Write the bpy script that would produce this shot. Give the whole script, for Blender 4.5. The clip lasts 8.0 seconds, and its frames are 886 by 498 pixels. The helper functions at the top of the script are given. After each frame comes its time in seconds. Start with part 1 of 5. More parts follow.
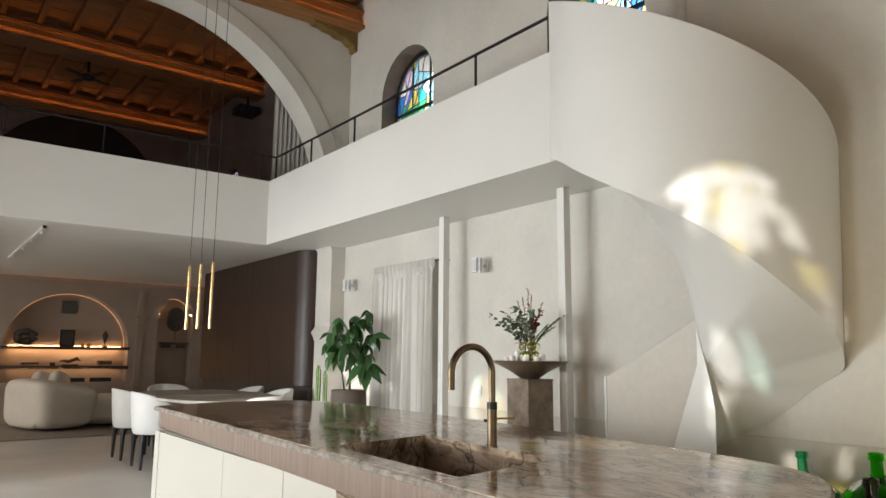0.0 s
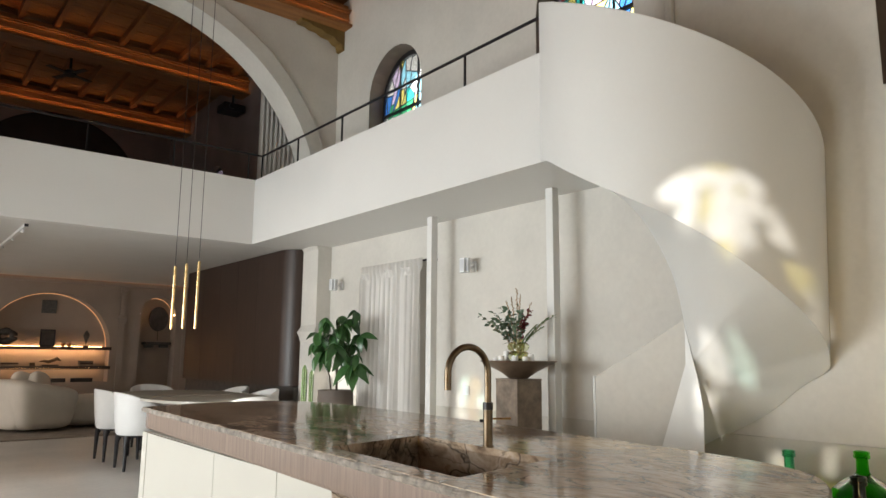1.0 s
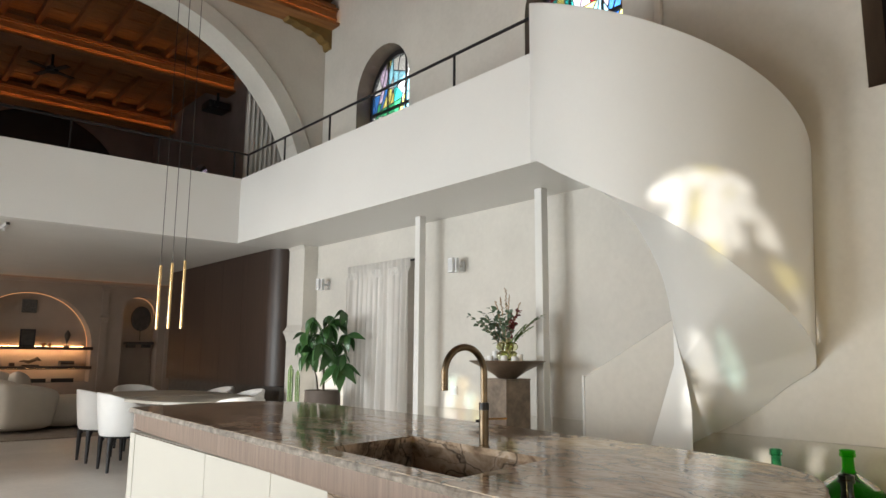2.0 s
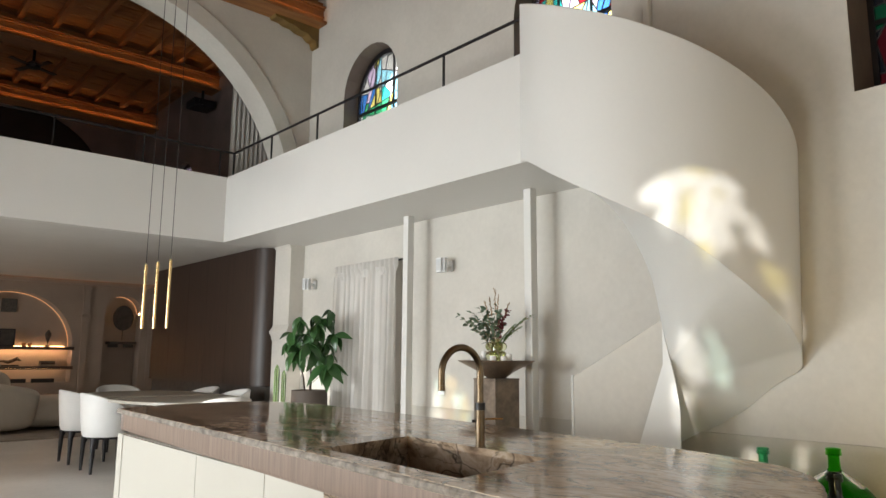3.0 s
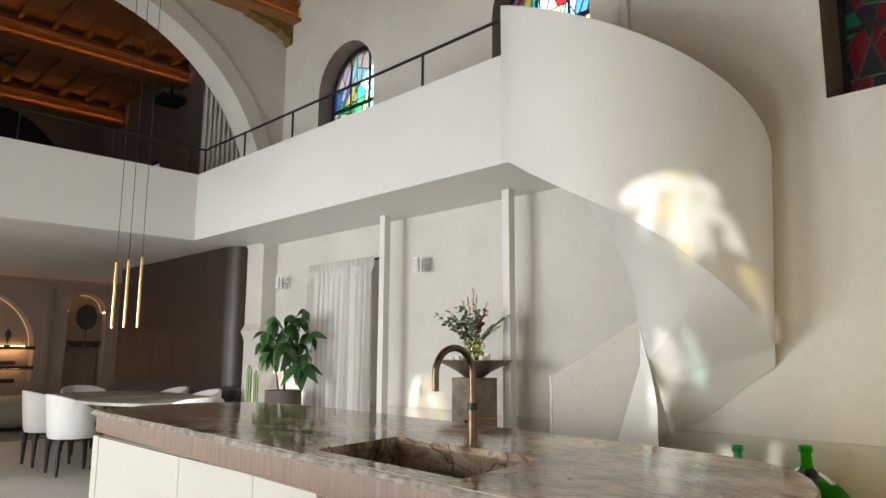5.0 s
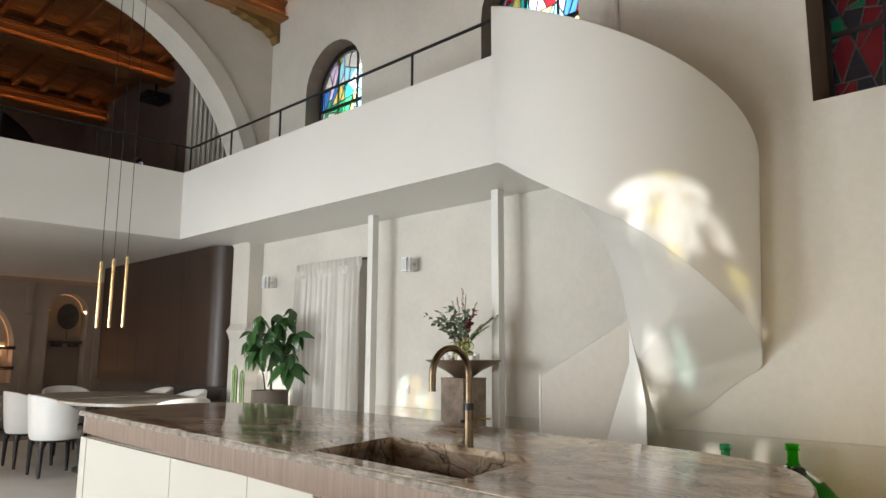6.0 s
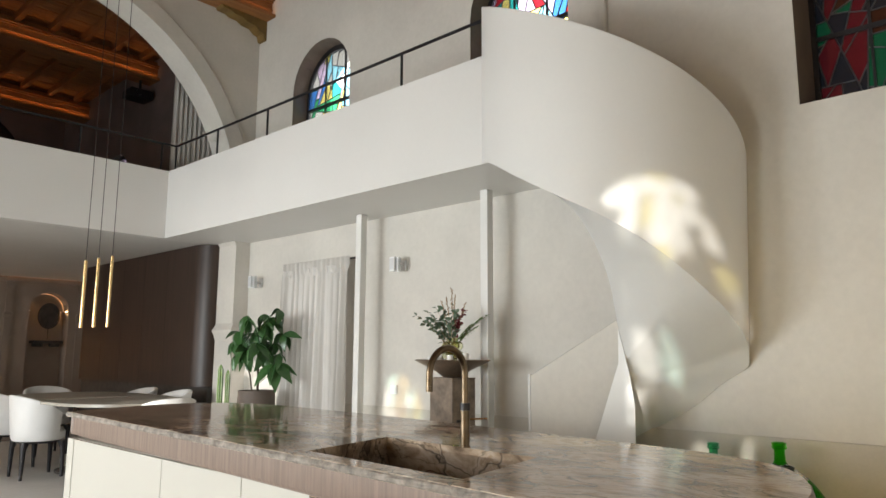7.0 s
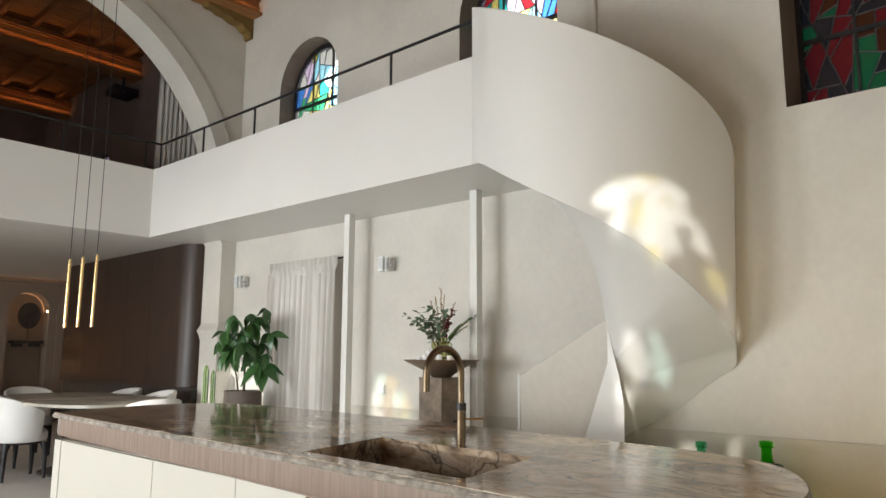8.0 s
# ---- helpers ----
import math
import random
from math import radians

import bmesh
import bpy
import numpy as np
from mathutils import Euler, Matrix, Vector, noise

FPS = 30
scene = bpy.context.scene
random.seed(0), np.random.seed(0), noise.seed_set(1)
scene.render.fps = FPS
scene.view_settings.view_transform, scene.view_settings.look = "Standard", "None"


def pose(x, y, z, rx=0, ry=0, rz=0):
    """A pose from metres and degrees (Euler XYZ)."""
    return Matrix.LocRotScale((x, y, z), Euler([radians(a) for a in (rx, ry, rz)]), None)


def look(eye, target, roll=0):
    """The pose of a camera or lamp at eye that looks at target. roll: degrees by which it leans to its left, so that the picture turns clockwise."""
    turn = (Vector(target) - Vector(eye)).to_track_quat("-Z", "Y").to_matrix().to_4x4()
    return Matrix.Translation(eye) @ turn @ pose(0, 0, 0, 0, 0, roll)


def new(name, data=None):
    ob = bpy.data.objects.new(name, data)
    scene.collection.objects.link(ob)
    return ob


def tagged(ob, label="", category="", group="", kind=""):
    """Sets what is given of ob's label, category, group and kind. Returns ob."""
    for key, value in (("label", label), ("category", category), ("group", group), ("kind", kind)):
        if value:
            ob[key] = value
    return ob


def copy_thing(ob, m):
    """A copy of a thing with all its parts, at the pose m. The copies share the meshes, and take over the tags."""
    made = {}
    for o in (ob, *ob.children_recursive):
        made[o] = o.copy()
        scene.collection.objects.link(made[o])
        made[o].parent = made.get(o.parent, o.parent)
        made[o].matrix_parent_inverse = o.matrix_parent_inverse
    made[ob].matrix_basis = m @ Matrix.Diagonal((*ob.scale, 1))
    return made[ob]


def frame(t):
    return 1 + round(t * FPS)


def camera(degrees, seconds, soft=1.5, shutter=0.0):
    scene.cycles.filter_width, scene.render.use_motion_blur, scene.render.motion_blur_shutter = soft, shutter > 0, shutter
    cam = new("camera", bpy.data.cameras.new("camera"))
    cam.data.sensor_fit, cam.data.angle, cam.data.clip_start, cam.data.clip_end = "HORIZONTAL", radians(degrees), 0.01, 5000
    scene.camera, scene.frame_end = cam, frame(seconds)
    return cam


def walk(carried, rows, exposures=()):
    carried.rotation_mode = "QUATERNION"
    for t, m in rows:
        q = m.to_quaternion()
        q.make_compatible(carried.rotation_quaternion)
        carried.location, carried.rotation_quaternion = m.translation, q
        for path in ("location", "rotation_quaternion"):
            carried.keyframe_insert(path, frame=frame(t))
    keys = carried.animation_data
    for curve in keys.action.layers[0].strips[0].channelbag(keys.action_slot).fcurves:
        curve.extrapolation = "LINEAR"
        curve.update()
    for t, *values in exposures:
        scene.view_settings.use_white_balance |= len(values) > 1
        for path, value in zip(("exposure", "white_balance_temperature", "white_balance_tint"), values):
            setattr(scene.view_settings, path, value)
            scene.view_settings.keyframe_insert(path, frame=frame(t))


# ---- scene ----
cam = camera(65.17, 8.0)
PATH = [
    (0.0, (0.0368, 0.0317, 1.2124), (3.0527, 3.9459, 1.9759), 0.510),
    (0.5, (0.0202, 0.0471, 1.2129), (3.0838, 3.9242, 1.9763), 0.491),
    (1.0, (0.0034, 0.0624, 1.2136), (3.1141, 3.9019, 1.9766), 0.472),
    (1.5, (-0.0136, 0.0775, 1.2144), (3.1435, 3.8789, 1.9768), 0.453),
    (2.0, (-0.0309, 0.0924, 1.2153), (3.1723, 3.8554, 1.9768), 0.435),
    (2.5, (-0.0483, 0.1073, 1.2163), (3.2003, 3.8313, 1.9768), 0.417),
    (3.0, (-0.0658, 0.1221, 1.2174), (3.2278, 3.8067, 1.9766), 0.399),
    (3.5, (-0.0833, 0.1369, 1.2185), (3.2546, 3.7815, 1.9765), 0.381),
    (4.0, (-0.1009, 0.1517, 1.2197), (3.2809, 3.7559, 1.9762), 0.363),
    (4.5, (-0.1185, 0.1666, 1.2208), (3.3067, 3.7299, 1.9760), 0.345),
    (5.0, (-0.1361, 0.1816, 1.2219), (3.3321, 3.7035, 1.9757), 0.328),
    (5.5, (-0.1535, 0.1967, 1.2229), (3.3570, 3.6767, 1.9755), 0.310),
    (6.0, (-0.1708, 0.2121, 1.2238), (3.3816, 3.6495, 1.9752), 0.292),
    (6.5, (-0.1879, 0.2276, 1.2246), (3.4058, 3.6220, 1.9750), 0.275),
    (7.0, (-0.2048, 0.2435, 1.2253), (3.4298, 3.5943, 1.9749), 0.257),
    (7.5, (-0.2214, 0.2597, 1.2259), (3.4535, 3.5663, 1.9749), 0.239),
    (8.0, (-0.2377, 0.2762, 1.2262), (3.4771, 3.5380, 1.9749), 0.220),
]
walk(cam, [(t, look(eye, aim, roll)) for t, eye, aim, roll in PATH])

# ---- light ----
SUN = Vector((8.3, 2.6, -2.0)).normalized()
world = bpy.data.worlds.new("sky")
scene.world = world
world.use_nodes = True
wn = world.node_tree
sky = wn.nodes.new("ShaderNodeTexSky")
sky.sky_type = "NISHITA"
sky.sun_disc = False
sky.sun_elevation = math.asin(-SUN.z)
sky.sun_rotation = math.atan2(-SUN.x, -SUN.y)
wn.links.new(sky.outputs[0], wn.nodes["Background"].inputs[0])
wn.nodes["Background"].inputs[1].default_value = 0.15
sun = new("sun", bpy.data.lights.new("sun", "SUN"))
sun.data.energy, sun.data.angle, sun.data.color = 5.0, radians(0.5), (1.0, 0.97, 0.91)
sun.matrix_world = look((-20, -4, 12), Vector((-20, -4, 12)) + SUN)
scene.view_settings.exposure = 0.0


def window_lamp(name, eye, aim, w, h, watts, color=(0.96, 0.98, 1.0), spread=180):
    """An area lamp in one opening, for sky light that comes in or as added fill."""
    ob = new(name, bpy.data.lights.new(name, "AREA"))
    ob.data.shape, ob.data.size, ob.data.size_y, ob.data.energy, ob.data.color = "RECTANGLE", w, h, watts, color
    ob.data.spread = radians(spread)
    ob.matrix_world = look(eye, aim)
    return ob


window_lamp("daylight_terrace", (-4.6, 4.95, 1.25), (3.2, 4.3, -3.8), 1.5, 2.3, 200, (0.92, 0.98, 1.0), 150)
window_lamp("daylight_terrace", (-4.6, 2.15, 1.25), (3.2, 2.6, -3.8), 1.5, 2.3, 112, (0.92, 0.98, 1.0), 150)
# unseen fill from behind, warmed to stand in for bounce on the stair
window_lamp("daylight_gable", (0.5, -3.9, 1.3), (2.4, 3.0, 0.8), 4.0, 2.2, 36, (1.0, 0.95, 0.83))
window_lamp("daylight_dining", (-4.6, 6.75, 1.25), (3.4, 6.0, -2.4), 1.1, 2.2, 190, (0.92, 0.98, 1.0), 150)
# fill for the lounge, in an unseen opening added for it
window_lamp("daylight_lounge", (-4.6, 11.2, 1.2), (2, 12.0, -3.0), 2.4, 2.2, 130, (1.0, 0.93, 0.86))
# weak fill that lifts the upstairs walls; its west opening is made up
window_lamp("daylight_choir", (-4.6, 11.5, 3.9), (3, 13, 3.0), 1.8, 1.4, 1.5, (1.0, 0.92, 0.9))
window_lamp("daylight_door", (4.54, 6.19, 1.1), (0, 6.0, 0.9), 0.74, 2.0, 3, (0.95, 0.985, 1.0))


# ---- materials ----
def material(name, base, rough=0.6, metal=0.0, var=0.12, scale=3.0, fine=60.0, bump=0.15, second=None, coat=0.0, stretch=(1, 1, 1), depth=0.004):
    m = bpy.data.materials.new(name)
    m.use_nodes = True
    n, l = m.node_tree.nodes, m.node_tree.links
    b = n["Principled BSDF"]
    co = n.new("ShaderNodeTexCoord")
    mp = n.new("ShaderNodeMapping")
    mp.inputs["Scale"].default_value = stretch
    l.new(co.outputs["Object"], mp.inputs[0])
    big, small = n.new("ShaderNodeTexNoise"), n.new("ShaderNodeTexNoise")
    big.inputs["Scale"].default_value, small.inputs["Scale"].default_value = scale, fine
    big.inputs["Detail"].default_value = small.inputs["Detail"].default_value = 6
    l.new(mp.outputs[0], big.inputs["Vector"]), l.new(mp.outputs[0], small.inputs["Vector"])
    ramp = n.new("ShaderNodeValToRGB")
    lo = second or tuple(c * (1 - var) for c in base)
    hi = base if second else tuple(min(1, c * (1 + var)) for c in base)
    ramp.color_ramp.elements[0].position, ramp.color_ramp.elements[1].position = 0.3, 0.7
    ramp.color_ramp.elements[0].color, ramp.color_ramp.elements[1].color = (*lo, 1), (*hi, 1)
    mix = n.new("ShaderNodeMath")
    mix.operation = "MULTIPLY_ADD"
    mix.inputs[1].default_value, mix.inputs[2].default_value = 0.35, -0.175
    add = n.new("ShaderNodeMath")
    add.operation = "ADD"
    l.new(small.outputs[0], mix.inputs[0]), l.new(mix.outputs[0], add.inputs[0]), l.new(big.outputs[0], add.inputs[1])
    l.new(add.outputs[0], ramp.inputs[0]), l.new(ramp.outputs[0], b.inputs["Base Color"])
    b.inputs["Roughness"].default_value, b.inputs["Metallic"].default_value = rough, metal
    b.inputs["Coat Weight"].default_value = coat
    if bump:
        bp = n.new("ShaderNodeBump")
        bp.inputs["Strength"].default_value, bp.inputs["Distance"].default_value = bump, depth
        l.new(add.outputs[0], bp.inputs["Height"]), l.new(bp.outputs[0], b.inputs["Normal"])
    return m


PLASTER = material("plaster", (0.60, 0.568, 0.515), 0.85, var=0.08, scale=1.3, fine=25, bump=0.25)
WHITE = material("white_plaster", (0.71, 0.695, 0.665), 0.42, var=0.02, scale=1.2, fine=40, bump=0.08)
CEIL = material("white_ceiling", (0.70, 0.68, 0.65), 0.8, var=0.02, bump=0.05)
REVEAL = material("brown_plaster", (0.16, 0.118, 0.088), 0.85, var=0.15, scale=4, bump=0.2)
TAUPE = material("taupe_plaster", (0.36, 0.295, 0.25), 0.85, var=0.08, scale=2, bump=0.2)
DARKROOM = material("dark_brown_plaster", (0.21, 0.165, 0.155), 0.85, var=0.15, scale=2, bump=0.1)
FLOOR = material("poured_floor", (0.65, 0.625, 0.585), 0.45, var=0.12, scale=1.1, fine=18, bump=0.05)
DADO = material("dado_plaster", (0.50, 0.465, 0.405), 0.8, var=0.08, scale=2, bump=0.2)
PINE = material("orange_pine", (0.33, 0.14, 0.042), 0.5, second=(0.19, 0.075, 0.022), scale=2.5, fine=20, bump=0.2, stretch=(1, 6, 6))
PINE_Y = material("orange_pine_boards", (0.31, 0.12, 0.034), 0.5, second=(0.18, 0.066, 0.018), scale=2.5, fine=20, bump=0.2, stretch=(6, 1, 6))
WENGE = material("dark_veneer", (0.047, 0.026, 0.018), 0.42, second=(0.024, 0.014, 0.010), scale=3, fine=30, bump=0.1, stretch=(9, 9, 0.5))
WALNUT = material("grey_walnut_veneer", (0.245, 0.176, 0.137), 0.5, second=(0.16, 0.11, 0.085), scale=6, fine=60, bump=0.2, stretch=(12, 12, 0.5))
CREAM = material("cream_lacquer", (0.47, 0.44, 0.385), 0.45, var=0.015, bump=0.0)
BRONZE = material("brushed_bronze", (0.165, 0.122, 0.08), 0.36, 1.0, var=0.25, scale=14, fine=90, bump=0.1)
BOWLMETAL = material("bronze_bowl", (0.27, 0.20, 0.145), 0.42, 0.8, var=0.2, scale=8, bump=0.1)
BRASS = material("satin_brass", (0.72, 0.50, 0.24), 0.25, 1.0, var=0.08, scale=10, bump=0.05)
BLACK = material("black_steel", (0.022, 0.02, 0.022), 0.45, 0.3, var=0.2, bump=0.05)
FABRIC = material("cream_boucle", (0.76, 0.71, 0.635), 0.95, var=0.025, scale=8, fine=160, bump=0.5)
LEATHER = material("white_leather", (0.78, 0.765, 0.745), 0.45, var=0.03, scale=6, fine=120, bump=0.1)
LINEN = material("linen_curtain", (0.66, 0.63, 0.59), 0.9, var=0.04, scale=5, fine=200, bump=0.2)
tr = LINEN.node_tree.nodes.new("ShaderNodeBsdfTranslucent")
tr.inputs[0].default_value = (0.72, 0.69, 0.66, 1)
mx = LINEN.node_tree.nodes.new("ShaderNodeMixShader")
mx.inputs[0].default_value = 0.2
LINEN.node_tree.links.new(LINEN.node_tree.nodes["Principled BSDF"].outputs[0], mx.inputs[1])
LINEN.node_tree.links.new(tr.outputs[0], mx.inputs[2])
LINEN.node_tree.links.new(mx.outputs[0], LINEN.node_tree.nodes["Material Output"].inputs[0])
LEAF = material("leaf", (0.055, 0.135, 0.036), 0.28, second=(0.022, 0.075, 0.022), scale=9, fine=40, bump=0.2)
EUCA = material("eucalyptus_leaf", (0.16, 0.21, 0.15), 0.6, second=(0.07, 0.115, 0.06), scale=20, bump=0.1)
WINE = material("wine_red_flower", (0.16, 0.022, 0.03), 0.7, var=0.3, scale=30, bump=0.2)
STRAW = material("dry_grass", (0.35, 0.23, 0.13), 0.8, var=0.2, scale=20, bump=0.1)
BARK = material("bark", (0.075, 0.055, 0.036), 0.85, var=0.3, scale=20, bump=0.4)
POT = material("taupe_pot", (0.12, 0.092, 0.075), 0.7, var=0.1, scale=5, bump=0.2)
PORCELAIN = material("white_wax", (0.82, 0.80, 0.77), 0.35, var=0.02, bump=0.0)
PLASTIC = material("white_plastic", (0.74, 0.74, 0.74), 0.4, var=0.01, bump=0.0)
GREYMESH = material("grey_speaker_cloth", (0.60, 0.60, 0.605), 0.9, var=0.05, fine=300, bump=0.2)
TABLE = material("grey_stone_tabletop", (0.40, 0.365, 0.31), 0.36, var=0.15, scale=3, bump=0.05)
DARKSTONE = material("dark_stone", (0.055, 0.048, 0.042), 0.6, var=0.3, scale=12, bump=0.3)
RUG = material("beige_rug", (0.40, 0.345, 0.285), 0.95, second=(0.29, 0.245, 0.2), scale=6, fine=80, bump=0.5)
SLATE = material("brown_slate", (0.30, 0.23, 0.17), 0.5, second=(0.12, 0.088, 0.066), scale=7, fine=34, bump=0.5)


def glow(name, color, power):
    m = bpy.data.materials.new(name)
    m.use_nodes = True
    b = m.node_tree.nodes["Principled BSDF"]
    b.inputs["Base Color"].default_value = (*color, 1)
    b.inputs["Emission Color"].default_value = (*color, 1)
    b.inputs["Emission Strength"].default_value = power
    return m


LED = glow("warm_led", (1.0, 0.52, 0.22), 23.0)
COVE = glow("dim_cove_led", (1.0, 0.50, 0.21), 9.0)


def stone():
    m = bpy.data.materials.new("brown_quartzite")
    m.use_nodes = True
    n, l = m.node_tree.nodes, m.node_tree.links
    b = n["Principled BSDF"]
    co, mp = n.new("ShaderNodeTexCoord"), n.new("ShaderNodeMapping")
    mp.inputs["Scale"].default_value = (2.3, 1.2, 2.3)
    mp.inputs["Rotation"].default_value = (0, 0, radians(12))
    l.new(co.outputs["Object"], mp.inputs[0])
    warp = n.new("ShaderNodeTexNoise")
    warp.inputs["Scale"].default_value, warp.inputs["Detail"].default_value = 1.1, 5
    off = n.new("ShaderNodeVectorMath")
    off.operation = "MULTIPLY_ADD"
    off.inputs[1].default_value = (1.15, 1.15, 1.15)
    l.new(warp.outputs["Color"], off.inputs[0]), l.new(mp.outputs[0], off.inputs[2]), l.new(mp.outputs[0], warp.inputs["Vector"])
    cloud = n.new("ShaderNodeTexNoise")
    cloud.inputs["Scale"].default_value, cloud.inputs["Detail"].default_value, cloud.inputs["Roughness"].default_value = 2.4, 12, 0.66
    l.new(off.outputs[0], cloud.inputs["Vector"])
    ramp = n.new("ShaderNodeValToRGB")
    e = ramp.color_ramp.elements
    e[0].position, e[0].color = 0.36, (0.12, 0.092, 0.072, 1)
    e[1].position, e[1].color = 0.68, (0.66, 0.60, 0.52, 1)
    for p, c in ((0.43, (0.29, 0.23, 0.178, 1)), (0.50, (0.46, 0.385, 0.31, 1)), (0.56, (0.55, 0.49, 0.425, 1)), (0.60, (0.38, 0.295, 0.22, 1))):
        e.new(p).color = c
    l.new(cloud.outputs[0], ramp.inputs[0])
    vein = n.new("ShaderNodeTexVoronoi")
    vein.feature = "DISTANCE_TO_EDGE"
    vein.inputs["Scale"].default_value = 2.6
    l.new(off.outputs[0], vein.inputs["Vector"])
    vr = n.new("ShaderNodeValToRGB")
    vr.color_ramp.elements[0].position, vr.color_ramp.elements[0].color = 0.0, (0.12, 0.115, 0.12, 1)
    vr.color_ramp.elements[1].position, vr.color_ramp.elements[1].color = 0.03, (1, 1, 1, 1)
    l.new(vein.outputs[0], vr.inputs[0])
    mul = n.new("ShaderNodeMixRGB")
    mul.blend_type = "MULTIPLY"
    mul.inputs[0].default_value = 0.85
    l.new(ramp.outputs[0], mul.inputs[1]), l.new(vr.outputs[0], mul.inputs[2])
    crack = n.new("ShaderNodeTexNoise")
    crack.inputs["Scale"].default_value, crack.inputs["Detail"].default_value = 3.0, 4
    l.new(off.outputs[0], crack.inputs["Vector"])
    ridge = n.new("ShaderNodeMath")
    ridge.operation = "SUBTRACT"
    ridge.inputs[1].default_value = 0.5
    fold = n.new("ShaderNodeMath")
    fold.operation = "ABSOLUTE"
    cr = n.new("ShaderNodeValToRGB")
    cr.color_ramp.elements[0].position, cr.color_ramp.elements[0].color = 0.0, (0.30, 0.285, 0.28, 1)
    cr.color_ramp.elements[1].position, cr.color_ramp.elements[1].color = 0.014, (1, 1, 1, 1)
    l.new(crack.outputs[0], ridge.inputs[0]), l.new(ridge.outputs[0], fold.inputs[0]), l.new(fold.outputs[0], cr.inputs[0])
    both = n.new("ShaderNodeMixRGB")
    both.blend_type = "MULTIPLY"
    both.inputs[0].default_value = 0.8
    broad = n.new("ShaderNodeTexNoise")
    broad.inputs["Scale"].default_value, broad.inputs["Detail"].default_value = 0.55, 3
    l.new(mp.outputs[0], broad.inputs["Vector"])
    tone = n.new("ShaderNodeValToRGB")
    tone.color_ramp.elements[0].position, tone.color_ramp.elements[0].color = 0.42, (1.08, 0.98, 0.88, 1)
    tone.color_ramp.elements[1].position, tone.color_ramp.elements[1].color = 0.58, (1.4, 1.4, 1.4, 1)
    l.new(broad.outputs[0], tone.inputs[0])
    third = n.new("ShaderNodeMixRGB")
    third.blend_type = "MULTIPLY"
    third.inputs[0].default_value = 1.0
    l.new(mul.outputs[0], both.inputs[1]), l.new(cr.outputs[0], both.inputs[2])
    l.new(both.outputs[0], third.inputs[1]), l.new(tone.outputs[0], third.inputs[2])
    l.new(third.outputs[0], b.inputs["Base Color"])
    b.inputs["Roughness"].default_value = 0.07
    b.inputs["Specular IOR Level"].default_value = 0.3
    bp = n.new("ShaderNodeBump")
    bp.inputs["Strength"].default_value, bp.inputs["Distance"].default_value = 0.08, 0.002
    l.new(cloud.outputs[0], bp.inputs["Height"]), l.new(bp.outputs[0], b.inputs["Normal"])
    return m


QUARTZITE = stone()


def tint(name, color, clear=0.75):
    """Coloured glass: light goes straight through and takes its colour."""
    m = bpy.data.materials.new(name)
    m.use_nodes = True
    n, l = m.node_tree.nodes, m.node_tree.links
    n.remove(n["Principled BSDF"])
    t, g, d, a, c = (n.new("ShaderNode" + k) for k in ("BsdfTransparent", "BsdfGlossy", "BsdfTranslucent", "MixShader", "MixShader"))
    t.inputs[0].default_value = d.inputs[0].default_value = (*(c ** 0.5 for c in color), 1)
    g.inputs["Roughness"].default_value = 0.12
    a.inputs[0].default_value, c.inputs[0].default_value = 1 - clear, 0.05
    l.new(t.outputs[0], a.inputs[1]), l.new(d.outputs[0], a.inputs[2])
    l.new(a.outputs[0], c.inputs[1]), l.new(g.outputs[0], c.inputs[2])
    l.new(c.outputs[0], n["Material Output"].inputs[0])
    return m


def glass(name, color, rough=0.02, ior=1.45):
    m = bpy.data.materials.new(name)
    m.use_nodes = True
    b = m.node_tree.nodes["Principled BSDF"]
    b.inputs["Base Color"].default_value = (*color, 1)
    b.inputs["Roughness"].default_value, b.inputs["Transmission Weight"].default_value, b.inputs["IOR"].default_value = rough, 1.0, ior
    return m


GREEN_GLASS = glass("green_bottle_glass", (0.16, 0.72, 0.08), 0.02, 1.14)
TEAL_GLASS = glass("teal_bottle_glass", (0.26, 0.70, 0.46), 0.02, 1.14)
DARK_GLASS = glass("dark_bottle_glass", (0.02, 0.05, 0.02))
VASE_GLASS = glass("olive_vase_glass", (0.86, 0.88, 0.62))
CLEAR = tint("clear_pane", (0.95, 0.96, 0.95), 0.97)


# ---- building helpers ----
def part(name, bm, mat, parent=None, label="", smooth=False):
    me = bpy.data.meshes.new(name)
    bmesh.ops.recalc_face_normals(bm, faces=bm.faces)
    bm.to_mesh(me)
    bm.free()
    me.materials.append(mat)
    if smooth:
        for p in me.polygons:
            p.use_smooth = True
        me.set_sharp_from_angle(angle=radians(40))
    ob = new(name, me)
    ob.parent = parent
    return tagged(ob, label)


def thing(name, label, category, at=(0, 0, 0), group="", kind="", turn=0):
    ob = new(name)
    ob.matrix_world = pose(*at, 0, 0, turn)
    return tagged(ob, label, category, group, kind)


def box(bm, x0, x1, y0, y1, z0, z1, bevel=0.0, seg=2):
    made = bmesh.ops.create_cube(bm, size=1, matrix=Matrix.Translation(((x0 + x1) / 2, (y0 + y1) / 2, (z0 + z1) / 2)) @ Matrix.Diagonal((x1 - x0, y1 - y0, z1 - z0, 1)))
    if bevel:
        es = list({e for v in made["verts"] for e in v.link_edges})
        bmesh.ops.bevel(bm, geom=es, offset=bevel, segments=seg, affect="EDGES", profile=0.5)
    return bm


def boxm(*a, **k):
    return box(bmesh.new(), *a, **k)


